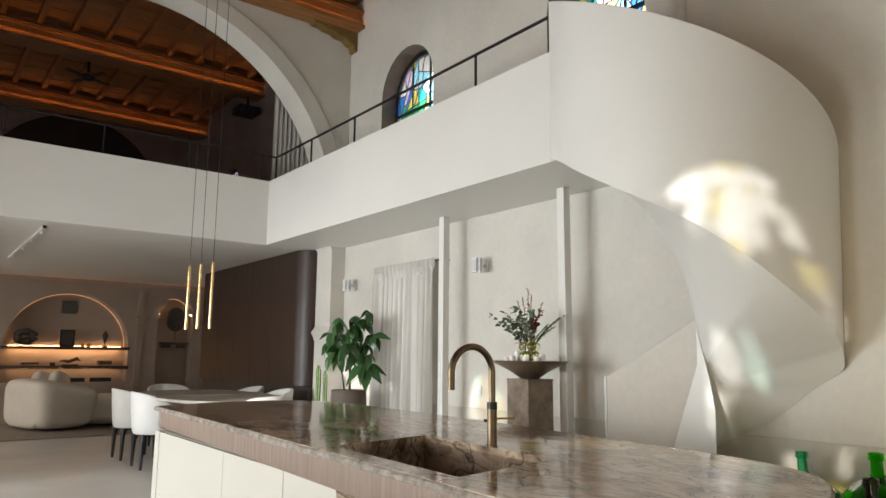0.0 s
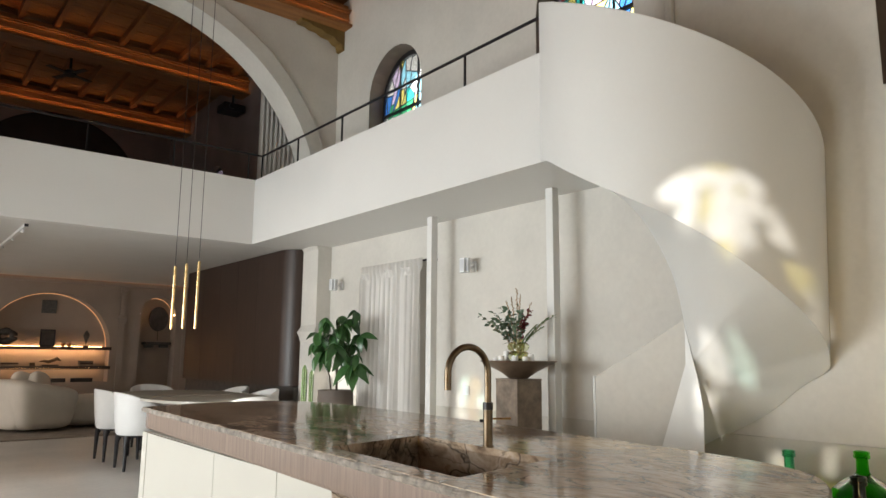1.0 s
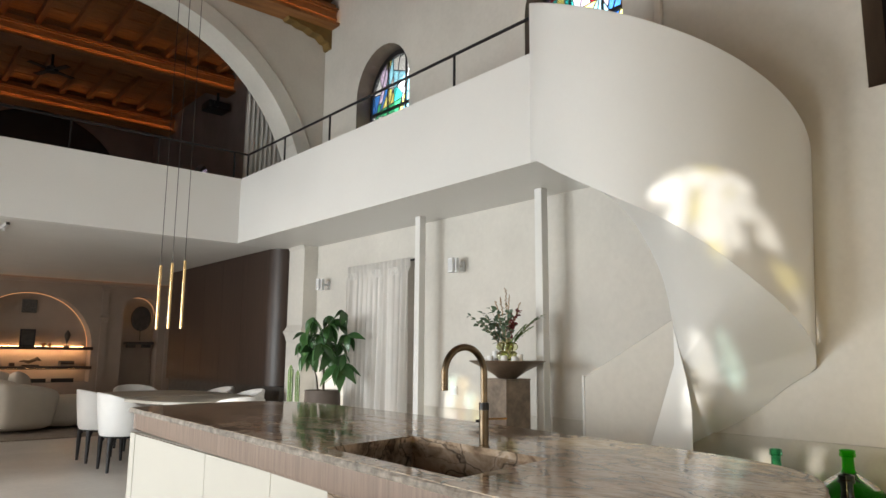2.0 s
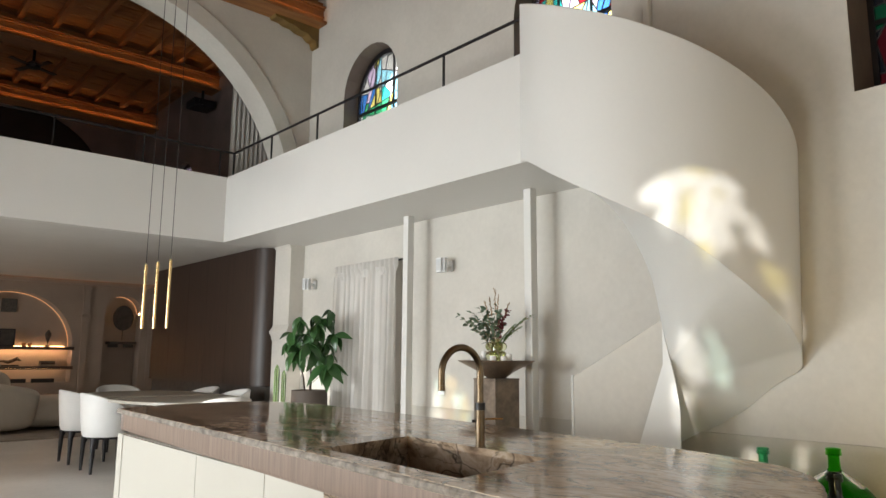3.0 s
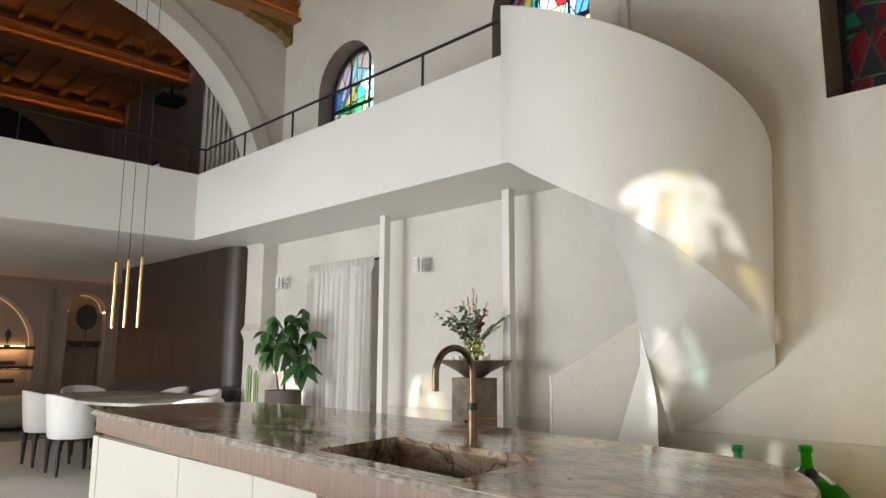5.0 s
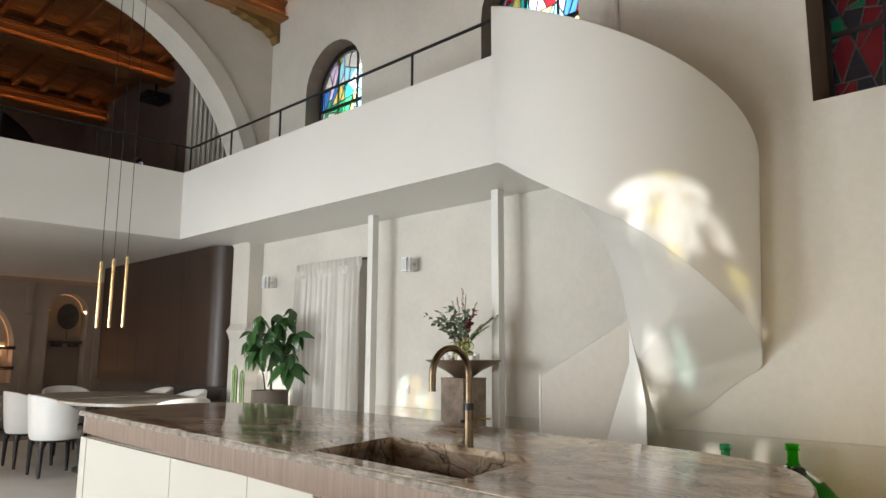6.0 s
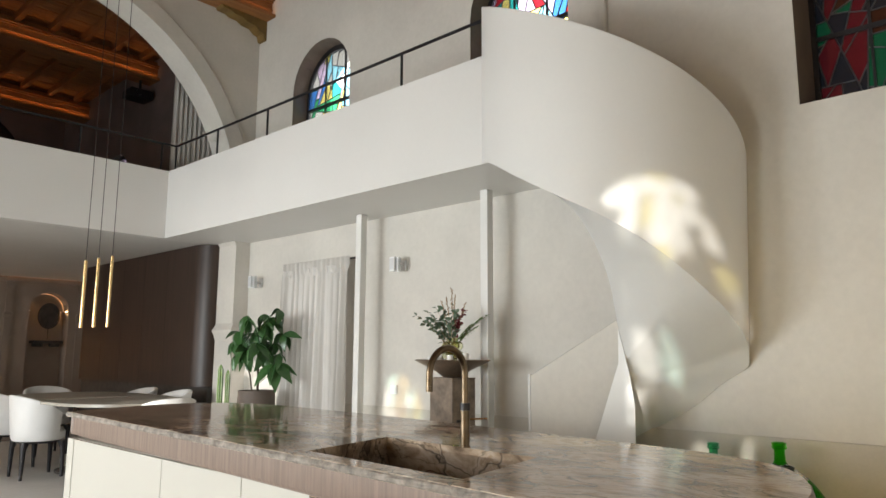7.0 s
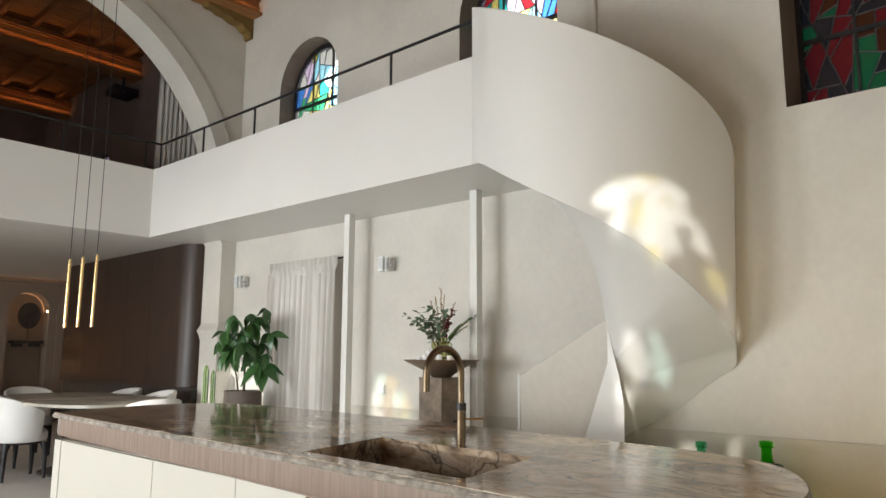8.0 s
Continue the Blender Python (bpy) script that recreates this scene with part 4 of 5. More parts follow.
def leaf_mesh(name, length, width, mat, bend=0.25, segs=4):
    bm = bmesh.new()
    rows = []
    for i in range(segs + 1):
        t = i / segs
        w = width * math.sin(math.pi * min(0.97, max(0.05, t ** 0.8))) / 2
        z = -bend * length * t * t
        rows.append([(t * length, -w, z + w * 0.25), (t * length, 0, z), (t * length, w, z + w * 0.25)])
    bm.free()
    bm = grid(rows)
    me = bpy.data.meshes.new(name)
    bm.to_mesh(me)
    bm.free()
    me.materials.append(mat)
    for p in me.polygons:
        p.use_smooth = True
    return me


def aim(p, d, twist=0.0):
    """A pose at p whose x axis points along d."""
    x = Vector(d).normalized()
    y = Vector((0, 0, 1)).cross(x)
    y = y.normalized() if y.length > 1e-3 else Vector((0, 1, 0))
    z = x.cross(y)
    return Matrix.Translation(p) @ Matrix((x, y, z)).transposed().to_4x4() @ Matrix.Rotation(twist, 4, "X")


def leaf_at(me, m, parent):
    ob = new("leaf", me)
    ob.parent = parent
    ob.matrix_basis = m
    return ob


rng = random.Random(12)
bouquet = thing("bouquet", "dried bouquet of eucalyptus, wine red flowers and grasses", "bouquet", (3.80, 3.83, VB + 0.01))
euca = [leaf_mesh("leaf", l, w, EUCA, 0.15, 3) for l, w in ((0.055, 0.034), (0.045, 0.03), (0.036, 0.026))]
fern = leaf_mesh("leaf", 0.05, 0.014, material("fern_leaf", (0.12, 0.20, 0.05), 0.6, var=0.25, scale=20, bump=0.1), 0.1, 3)
right = Vector((0.72, -0.69, 0.0))
back = Vector((0.69, 0.72, 0.0))


def stalk(tip, r0=0.0022, sag=0.03):
    tip = Vector(tip)
    a = Vector((rng.uniform(-0.015, 0.015), rng.uniform(-0.015, 0.015), 0.02))
    mid = a.lerp(tip, 0.5) + Vector((0, 0, sag)) - Vector((tip.x, tip.y, 0)) * 0.22
    pts = [a.lerp(mid, t).lerp(mid.lerp(tip, t), t) for t in [k / 10 for k in range(11)]]
    part("stem", tube(bmesh.new(), pts, [r0 * (1 - 0.06 * k) for k in range(11)], 5), STRAW, bouquet)
    return pts


for u, w, b in ((-0.19, 0.36, 0.0), (-0.28, 0.335, -0.05), (-0.13, 0.40, 0.05), (-0.22, 0.27, -0.08), (-0.08, 0.38, -0.08), (-0.10, 0.30, 0.1), (0.02, 0.36, -0.10), (-0.02, 0.30, -0.13), (-0.16, 0.31, 0.05), (0.07, 0.33, 0.10), (-0.05, 0.34, 0.02), (-0.2, 0.3, 0.08), (0.0, 0.42, 0.03)):
    pts = stalk(right * u + back * b + Vector((0, 0, w)))
    for k in range(4, 11):
        for s in (-1, 1):
            d = (pts[k] - pts[k - 1]).normalized()
            side = Vector((rng.uniform(-1, 1), rng.uniform(-1, 1), rng.uniform(-0.5, 0.7)))
            leaf_at(rng.choice(euca), aim(pts[k], d * 0.5 + side, rng.uniform(-1.2, 1.2)), bouquet)
for u, w, b in ((0.20, 0.30, 0.0), (0.26, 0.335, 0.03), (0.17, 0.24, -0.05), (0.12, 0.25, -0.09)):
    pts = stalk(right * u + back * b + Vector((0, 0, w)))
    for k in range(4, 11):
        for s in (-1, 1):
            d = (pts[k] - pts[k - 1]).normalized()
            leaf_at(fern, aim(pts[k], d * 0.8 + s * Vector((-d.y, d.x, 0.4)).normalized() + Vector((0, 0, rng.uniform(-0.2, 0.3)))), bouquet)
            leaf_at(fern, aim(pts[k], d + s * back * 0.7 + Vector((0, 0, rng.uniform(-0.1, 0.4)))), bouquet)
for u, w in ((0.06, 0.34), (0.09, 0.38), (0.03, 0.31)):
    pts = stalk(right * u + Vector((0, 0, w)))
    bm = bmesh.new()
    for k in range(26):
        p = pts[6 + k % 5] + Vector((rng.gauss(0, 0.016), rng.gauss(0, 0.016), rng.gauss(0, 0.02)))
        bmesh.ops.create_icosphere(bm, subdivisions=1, radius=rng.uniform(0.006, 0.012), matrix=Matrix.Translation(p) @ Matrix.Rotation(rng.uniform(0, 3), 4, "X") @ Matrix.Diagonal((1, 0.6, 1.5, 1)))
    tagged(part("flower", bm, WINE, bouquet, "wine red plume"), kind="stuff")
for u, w in ((-0.01, 0.55), (-0.05, 0.48), (0.02, 0.50), (-0.09, 0.45), (0.10, 0.44)):
    pts = stalk(right * u + Vector((0, 0, w)), 0.0016, 0.0)
    bm = bmesh.new()
    for k in range(22):
        p = pts[7].lerp(pts[10], k / 21) + Vector((rng.gauss(0, 0.004), rng.gauss(0, 0.004), 0))
        bmesh.ops.create_icosphere(bm, subdivisions=1, radius=0.0045, matrix=Matrix.Translation(p) @ Matrix.Diagonal((0.7, 0.7, 2.0, 1)))
    tagged(part("seed_head", bm, STRAW, bouquet, "straw coloured seed head"), kind="stuff")
candle = thing("candle", "short white pillar candle in the bronze bowl", "candle", (0, 0, 0), "candles in the bowl")
wax = part("body", lathe([(0.0, 0), (0.022, 0), (0.024, 0.004), (0.024, 0.045), (0.021, 0.05), (0.011, 0.048), (0.0, 0.046)], 24), PORCELAIN, candle, smooth=True)
part("wick", tube(bmesh.new(), [(0, 0, 0.045), (0.001, 0, 0.058)], 0.001, 5), BLACK, wax)
candle.location = (*(Vector((3.80, 3.83)) + right.xy * -0.13 + back.xy * -0.08), VB - 0.001)
for u, b, s in ((-0.09, 0.05, 1.7), (-0.03, -0.13, 1.0), (0.09, -0.10, 1.25), (-0.17, -0.03, 0.7), (0.05, -0.13, 0.9)):
    p = Vector((3.80, 3.83)) + right.xy * u + back.xy * b
    c = copy_thing(candle, pose(p.x, p.y, VB - 0.001))
    c.scale = (1.0, 1.0, s)

# ---- wall loudspeakers ----
def loudspeaker(y, z, turn):
    ob = thing("loudspeaker", "white wall loudspeaker with grey cloth on a bracket", "loudspeaker", (WX, y, z), "wall loudspeakers")
    part("wall_plate", boxm(-0.02, -0.002, -0.03, 0.03, -0.05, 0.05, 0.004), PLASTIC, ob)
    part("arm", boxm(-0.085, -0.0205, -0.012, 0.012, -0.012, 0.012, 0.003), PLASTIC, ob)
    m = Matrix.Translation((-0.125, 0, 0)) @ Matrix.Rotation(radians(turn), 4, "Z")
    for nm, z0, z1, mat in (("body", -0.052, 0.052, GREYMESH), ("cap", 0.0522, 0.066, PLASTIC), ("foot", -0.066, -0.0522, PLASTIC)):
        bm = boxm(-0.045, 0.045, -0.05, 0.05, z0, z1)
        bmesh.ops.bevel(bm, geom=[e for e in bm.edges if abs(e.verts[0].co.z - e.verts[1].co.z) > 0.005], offset=0.026, segments=5, affect="EDGES")
        bmesh.ops.transform(bm, matrix=m, verts=bm.verts)
        part(nm, bm, mat, ob, smooth=True)


loudspeaker(4.885, 2.045, 12)
loudspeaker(7.28, 2.04, 12)

# ---- curtain at the door ----
cur = thing("curtain", "pleated off-white linen curtain on a black rod", "curtain", (4.18, 5.53, 0))
rows = []
for j in range(29):
    k = j / 28
    z = 0.02 + k * (2.185 - 0.02)
    row = []
    for i in range(221):
        u = i / 220
        ph = u * 2 * math.pi * 12
        soft = noise.noise((u * 7.0, 0.6 * k, 3.1))
        amp = 0.016 + 0.032 * min(1.0, 1.25 * (1 - k)) ** 0.6
        fold = amp * (math.sin(ph + 1.6 * soft + 0.6 * math.sin(u * 9)) + 0.30 * math.sin(2.1 * ph + 3 * u + 1.4 * k) + 0.5 * soft)
        if k > 0.94:
            fold = 0.022 * (2 * abs(math.sin(ph * 0.625 + 0.4)) ** 2.5 - 0.4)
        row.append((-fold - 0.014, u * 1.13 + 0.016 * math.sin(ph * 0.5 + 2 + 2 * k) * (1 - k), z + (0.007 * math.cos(ph * 1.25 + 0.8) if k > 0.98 else 0.0)))
    rows.append(row)
part("cloth", grid(rows), LINEN, cur, smooth=True)
rod = part("rod", tube(bmesh.new(), [(0.02, -0.10, 2.165), (0.02, 1.12, 2.165)], 0.011, 10), BLACK, cur, smooth=True)
part("rod_bracket", boxm(0.02, 0.117, -0.085, -0.07, 2.155, 2.175), BLACK, rod)

# ---- umbrella plant ----
plant = thing("potted_plant", "umbrella plant with drooping dark green leaves in a taupe pot", "plant", (3.72, 6.38, 0))
pot = part("pot", lathe([(0.0, 0), (0.21, 0), (0.215, 0.02), (0.18, 0.84), (0.183, 0.86), (0.165, 0.86), (0.16, 0.80), (0.0, 0.80)], 40), POT, plant, "tall tapered taupe pot", smooth=True)
part("soil", lathe([(0.0, 0.81), (0.159, 0.805)], 24), BARK, pot)
big = [leaf_mesh("leaf", l, w, LEAF, b, 6) for l, w, b in ((0.19, 0.092, 0.35), (0.16, 0.078, 0.4), (0.22, 0.10, 0.3))]
rng = random.Random(7)
trunk = [(0.02, 0.02, 0.80), (0.01, 0.0, 1.0), (0.0, 0.01, 1.22), (-0.02, 0.0, 1.42)]
part("trunk", tube(bmesh.new(), trunk, [0.013, 0.012, 0.01, 0.007], 8), BARK, plant, smooth=True)
part("trunk", tube(bmesh.new(), [(-0.03, 0.03, 0.80), (-0.05, 0.05, 1.0), (-0.09, 0.08, 1.15)], [0.009, 0.008, 0.006], 8), BARK, plant, smooth=True)
r2, b2 = Vector((0.55, -0.83, 0)), Vector((0.83, 0.55, 0))
for u, b, z, n, sc in ((-0.14, 0.0, 1.60, 8, 0.9), (0.02, 0.05, 1.62, 7, 0.8), (0.21, 0.0, 1.66, 8, 1.05), (0.11, -0.1, 1.52, 8, 1.0), (-0.2, -0.05, 1.44, 8, 1.05), (0.0, -0.12, 1.42, 8, 1.05), (0.24, 0.05, 1.42, 7, 1.0), (-0.10, -0.1, 1.28, 8, 1.0), (0.10, -0.08, 1.26, 7, 1.1), (-0.22, 0.02, 1.22, 7, 0.85), (0.20, -0.05, 1.12, 9, 1.2), (0.29, 0.03, 1.10, 6, 0.95), (0.0, 0.08, 1.34, 7, 1.0), (-0.05, 0.12, 1.5, 7, 0.9), (-0.06, -0.14, 1.55, 8, 0.85), (0.15, 0.08, 1.58, 8, 0.85), (0.05, -0.15, 1.33, 8, 0.95), (-0.15, 0.08, 1.36, 8, 0.95), (0.17, 0.02, 1.33, 8, 0.9), (-0.25, -0.02, 1.34, 7, 0.8), (0.05, 0.1, 1.2, 7, 0.9), (0.25, -0.06, 1.22, 7, 0.9)):
    tip = r2 * u + b2 * b + Vector((0, 0, z))
    root = Vector((0, 0, z - 0.16 - 0.1 * abs(u)))
    mid = root.lerp(tip, 0.5) + Vector((0, 0, 0.03))
    part("petiole", tube(bmesh.new(), [root, mid, tip], 0.003, 5), LEAF, plant)
    a0 = rng.uniform(0, 6)
    n -= 2
    for k in range(n):
        a = a0 + 2 * math.pi * k / n + rng.uniform(-0.2, 0.2)
        ob = leaf_at(rng.choice(big), aim(tip, (math.cos(a), math.sin(a), rng.uniform(-2.2, 0.0)), rng.uniform(-0.9, 0.9)), plant)
        ob.scale = (sc * rng.uniform(0.75, 1.1),) * 3

# ---- pendants ----
for x, y, z0, z1 in ((2.13, 6.70, 1.44, 2.03), (2.225, 6.67, 1.445, 2.06), (2.335, 6.65, 1.45, 2.09)):
    p = thing("pendant_lamp", "slim satin brass tube pendant on a thin cable", "pendant lamp", (x, y, z0), "tube pendants")
    part("tube", lathe([(0.010, 0.0), (0.0135, 0.0), (0.0135, z1 - z0), (0.0, z1 - z0 + 0.002)], 20), BRASS, p, smooth=True)
    cable = part("cable", tube(bmesh.new(), [(0, 0, z1 - z0 + 0.002), (0, 0, 5.775 - z0)], 0.0028, 6), BLACK, p)
    part("ceiling_cup", lathe([(0.0, 5.76 - z0), (0.03, 5.76 - z0), (0.03, 5.779 - z0)], 16), BLACK, cable)

# ---- dining table and chairs ----
table = thing("dining_table", "oval grey-brown stone dining table on a round base", "table", (2.88, 8.12, 0))
outline = []
for k in range(72):
    a = 2 * math.pi * k / 72
    c, s = math.cos(a), math.sin(a)
    outline.append((0.66 * math.copysign(abs(c) ** 0.75, c), 1.28 * math.copysign(abs(s) ** 0.75, s)))
half1 = sorted([p for p in outline if p[1] >= 0], key=lambda p: math.atan2(p[1], p[0]))
half2 = sorted([p for p in outline if p[1] <= 0], key=lambda p: math.atan2(p[1], p[0]))
part("tabletop", prism([(x, y + 0.002) for x, y in half1], 0.722, 0.75, 0.006), TABLE, table)
part("tabletop", prism([(x, y - 0.002) for x, y in half2], 0.722, 0.75, 0.006), TABLE, table)
part("base", lathe([(0.0, 0), (0.36, 0), (0.36, 0.02), (0.22, 0.06), (0.15, 0.35), (0.2, 0.68), (0.28, 0.721), (0.0, 0.721)], 40), DARKSTONE, table, smooth=True)

chair = thing("dining_chair", "white leather tub chair on dark tapered legs", "chair", (2.32, 8.10, 0), "chairs round the table")
rows = []
for i in range(41):
    f = -1 + 2 * i / 40
    a = radians(180 + f * 118)
    back_h = 0.80 - 0.17 * abs(f) ** 2.2
    r0, r1 = 0.235, 0.285 - 0.02 * abs(f)
    prof = []
    for t in (0.0, 0.08, 0.3, 0.6, 0.9, 0.98, 1.0):
        prof.append((r0 + (r1 - r0) * t ** 0.7 - (0.02 if t == 0 else 0), 0.36 + (back_h - 0.36) * t))
    prof += [(r1 - 0.012, back_h + 0.008), (r1 - 0.032, back_h + 0.004)]
    for t in (0.9, 0.5, 0.2):
        prof.append((r0 + (r1 - r0) * t ** 0.7 - 0.045, 0.40 + (back_h - 0.40) * t))
    rows.append([(r * math.cos(a) * 1.0, r * math.sin(a) * 1.06, z) for r, z in prof])
part("backrest", grid(rows, closed=True), LEATHER, chair, smooth=True)
part("seat", lathe([(0.0, 0.36), (0.225, 0.36), (0.24, 0.38), (0.24, 0.44), (0.22, 0.462), (0.0, 0.468)], 36), LEATHER, chair, smooth=True)
seat_frame = part("seat_frame", lathe([(0.0, 0.335), (0.19, 0.335), (0.2, 0.3595), (0.0, 0.3595)], 30), BLACK, chair)
for sx in (-1, 1):
    for sy in (-1, 1):
        part("leg", tube(bmesh.new(), [(sx * 0.165, sy * 0.16, 0.352), (sx * 0.178, sy * 0.172, 0.28), (sx * 0.183, sy * 0.178, 0.0)], [0.04, 0.025, 0.015], 10), BLACK, seat_frame, smooth=True)
for x, y, a in ((2.31, 8.92, 2), (2.93, 9.72, -88), (3.52, 8.75, 180), (3.56, 7.98, 176), (2.98, 6.80, 92)):
    copy_thing(chair, pose(x, y, 0, 0, 0, a))

# ---- lounge ----
rug = thing("rug", "beige mottled rug under the sofa", "rug", (1.7, 12.2, 0))
part("rug_body", boxm(-1.9, 1.5, -0.75, 1.3, 0.0, 0.018, 0.006), RUG, rug)


def cushion_body(lx, ly, lz, z0, power=3.2, n=28, lean=0.0):
    """A plump rounded body."""
    rows = []
    for i in range(n + 1):
        v = -math.pi / 2 + math.pi * i / n
        row = []
        for k in range(2 * n):
            u = 2 * math.pi * k / (2 * n)
            c = [math.copysign(abs(q) ** (2 / power), q) for q in (math.cos(v) * math.cos(u), math.cos(v) * math.sin(u), math.sin(v))]
            row.append((lx * c[0] + lean * (c[2] + 1), ly * c[1], z0 + lz * (c[2] + 1)))
        rows.append(row)
    bm = grid(rows, closed=True)
    bmesh.ops.remove_doubles(bm, verts=bm.verts, dist=1e-5)
    return bm


sofa = thing("sofa", "plump rounded cream boucle sofa with loose back cushions", "sofa", (2.02, 12.76, 0.019))


def shell(lx, ly, lz, power, flare, drop):
    """A plump upholstered body, wider at the top, its top falling towards one end."""
    bm = cushion_body(lx, ly, lz, 0.03, power)
    for v in bm.verts:
        h = (v.co.z - 0.03) / (2 * lz)
        v.co.x *= 1 + flare * (h - 0.3)
        v.co.y *= 1 + 0.5 * flare * (h - 0.3)
        v.co.z -= drop * h * (v.co.x / lx)
    return bm


part("armrest", shell(0.44, 0.60, 0.345, 5.5, 0.22, 0.075), FABRIC, sofa, smooth=True)
bm = shell(0.20, 0.62, 0.375, 4.5, 0.1, 0.0)
bmesh.ops.translate(bm, vec=(-0.27, 0.14, 0), verts=bm.verts)
part("backrest", bm, FABRIC, sofa, smooth=True)
bm = cushion_body(0.66, 0.42, 0.25, 0.02, 3.2)
bmesh.ops.translate(bm, vec=(0.98, 0.0, 0), verts=bm.verts)
part("seat", bm, FABRIC, sofa, smooth=True)
for x, y, t in ((-0.12, 0.28, 14), (0.14, 0.10, 28)):
    bm = cushion_body(0.20, 0.11, 0.24, 0.47, 3.0)
    bmesh.ops.transform(bm, matrix=pose(x, y, 0, -15, 18, t), verts=bm.verts)
    part("cushion", bm, FABRIC, sofa, smooth=True)
sofa.rotation_euler = (0, 0, radians(15))
pouf = thing("pouf", "low round cream boucle pouf", "pouf", (3.55, 12.75, 0.019))
part("body", cushion_body(0.42, 0.40, 0.21, 0.0, 3.0), FABRIC, pouf, smooth=True)


def at_wall(name, label, cat, x, z, y=14.12, group=""):
    return thing(name, label, cat, (x, y, z), group)


for x in (3.56, 4.74):
    pil = []
    for d, z in ((0.0, 0.0), (0.0, 1.78), (0.012, 1.80), (0.02, 1.84), (0.03, 1.87), (0.012, 1.90), (0.0, 1.92), (0.0, 2.36), (0.02, 2.40), (0.03, SOFFIT - 0.003)):
        pil.append([(x - 0.055 - d, 14.002, z), (x - 0.055 - d, 13.975 - d, z), (x + 0.055 + d, 13.975 - d, z), (x + 0.055 + d, 14.002, z)])
    tagged(part("trim_pilaster", grid(pil, closed=True), TAUPE), "slim taupe plaster pilaster with a moulded impost", "trim", kind="structure")
cove = thing("cove_light", "slim plaster cove with a dim warm light line", "cove light", (1.5, 13.86, SOFFIT - 0.09))
lip = part("lip", boxm(-4.5, 3.3, 0.0, 0.012, 0.0, 0.05, 0.002), TAUPE, cove)
part("shelf", boxm(-4.5, 3.3, 0.0125, 0.10, 0.0, 0.010), TAUPE, cove)
part("led_strip", boxm(-4.45, 3.25, 0.02, 0.03, 0.0105, 0.018), glow("lounge_cove_led", (1.0, 0.52, 0.26), 3.0), lip, "dim warm glowing strip")
LOW_LED = glow("low_shelf_led", (1.0, 0.58, 0.28), 7.0)
UNDER_LED = glow("under_shelf_led", (1.0, 0.54, 0.24), 26.0)
for z, n in ((1.29, 0), (0.945, 1)):
    sh = at_wall("shelf", "dark wooden niche shelf with a warm light strip", "shelf", NICHE_X, z, 14.08, "niche shelves")
    board = part("board", boxm(-1.03, 1.03, -0.10, 0.198, 0, 0.035, 0.003), WENGE, sh)
    part("led_strip", boxm(-0.9, 0.92, 0.17, 0.18, 0.036, 0.042), LED, board, "warm glowing strip") if n == 0 else None
    part("lip", boxm(-1.03, 1.03, -0.10, -0.085, -0.02, -0.0005), WENGE, sh)
    part("led_strip", boxm(-0.9, 0.92, 0.10, 0.125, -0.014, -0.001), UNDER_LED if n == 0 else LOW_LED, board, "warm glowing strip")
arc_led = at_wall("arch_light", "warm light line round the niche arch", "light", NICHE_X, 1.32, 14.26)
part("led_strip", tube(bmesh.new(), [(0.985 * math.cos(math.pi * k / 30), 0, 0.955 * math.sin(math.pi * k / 30)) for k in range(31)], 0.006, 6), glow("dim_led", (1.0, 0.55, 0.27), 0.5), arc_led)
arc_small = at_wall("arch_light", "warm light line in the small niche", "light", 4.22, 1.97, 14.262)
part("led_strip", tube(bmesh.new(), [(0.318 * math.cos(math.pi * k / 24), 0, 0.318 * math.sin(math.pi * k / 24)) for k in range(25)], 0.005, 6), glow("small_arch_led", (1.0, 0.55, 0.27), 0.5), arc_small)
ring = at_wall("sculpture", "dark rough stone ring sculpture on a stand", "sculpture", 1.72, 1.326)
pts = [(0.12 * math.cos(a) * 1.1, 0, 0.16 + 0.085 * math.sin(a)) for a in [2 * math.pi * k / 20 for k in range(21)]]
part("ring", tube(bmesh.new(), pts, [0.062 + 0.012 * math.sin(k * 1.7) for k in range(20)] + [0.062], 10, False), DARKSTONE, ring, smooth=True)
for x in (-0.08, 0.08):
    part("stand", tube(bmesh.new(), [(x, 0, 0), (x, 0, 0.07)], 0.006, 6), BLACK, ring)
pic = at_wall("picture", "small dark framed picture leaning on the shelf", "picture", 2.38, 1.326, 14.16)
part("frame", boxm(-0.12, 0.12, 0, 0.02, 0, 0.30, 0.004), BLACK, pic)
part("canvas", boxm(-0.1, 0.1, -0.003, -0.0005, 0.02, 0.28), DARKSTONE, pic)
pic = at_wall("picture", "small grey relief panel hung in the niche", "picture", 2.38, 1.92, 14.255)
part("panel", boxm(-0.12, 0.12, 0, 0.022, 0, 0.235, 0.004), material("grey_relief", (0.10, 0.10, 0.095), 0.8, var=0.3, scale=30, bump=0.5), pic)
sc = at_wall("sculpture", "slender dark abstract figure on a stand", "sculpture", 3.0, 1.326)
part("figure", lathe([(0.0, 0.05), (0.008, 0.06), (0.02, 0.1), (0.055, 0.2), (0.05, 0.23), (0.02, 0.28), (0.0, 0.3)], 7), DARKSTONE, sc)
part("stand", lathe([(0.05, 0.0), (0.05, 0.02), (0.006, 0.021), (0.006, 0.051)], 16), BLACK, sc)
for x in (2.63, 2.73):
    j = at_wall("tealight", "amber glass tealight holder", "tealight", x, 1.326, group="tealight holders")
    part("cup", lathe([(0.0, 0), (0.03, 0), (0.034, 0.06), (0.03, 0.06), (0.027, 0.006), (0.0, 0.006)], 16), material("amber_glass", (0.45, 0.17, 0.04), 0.3, bump=0), j)
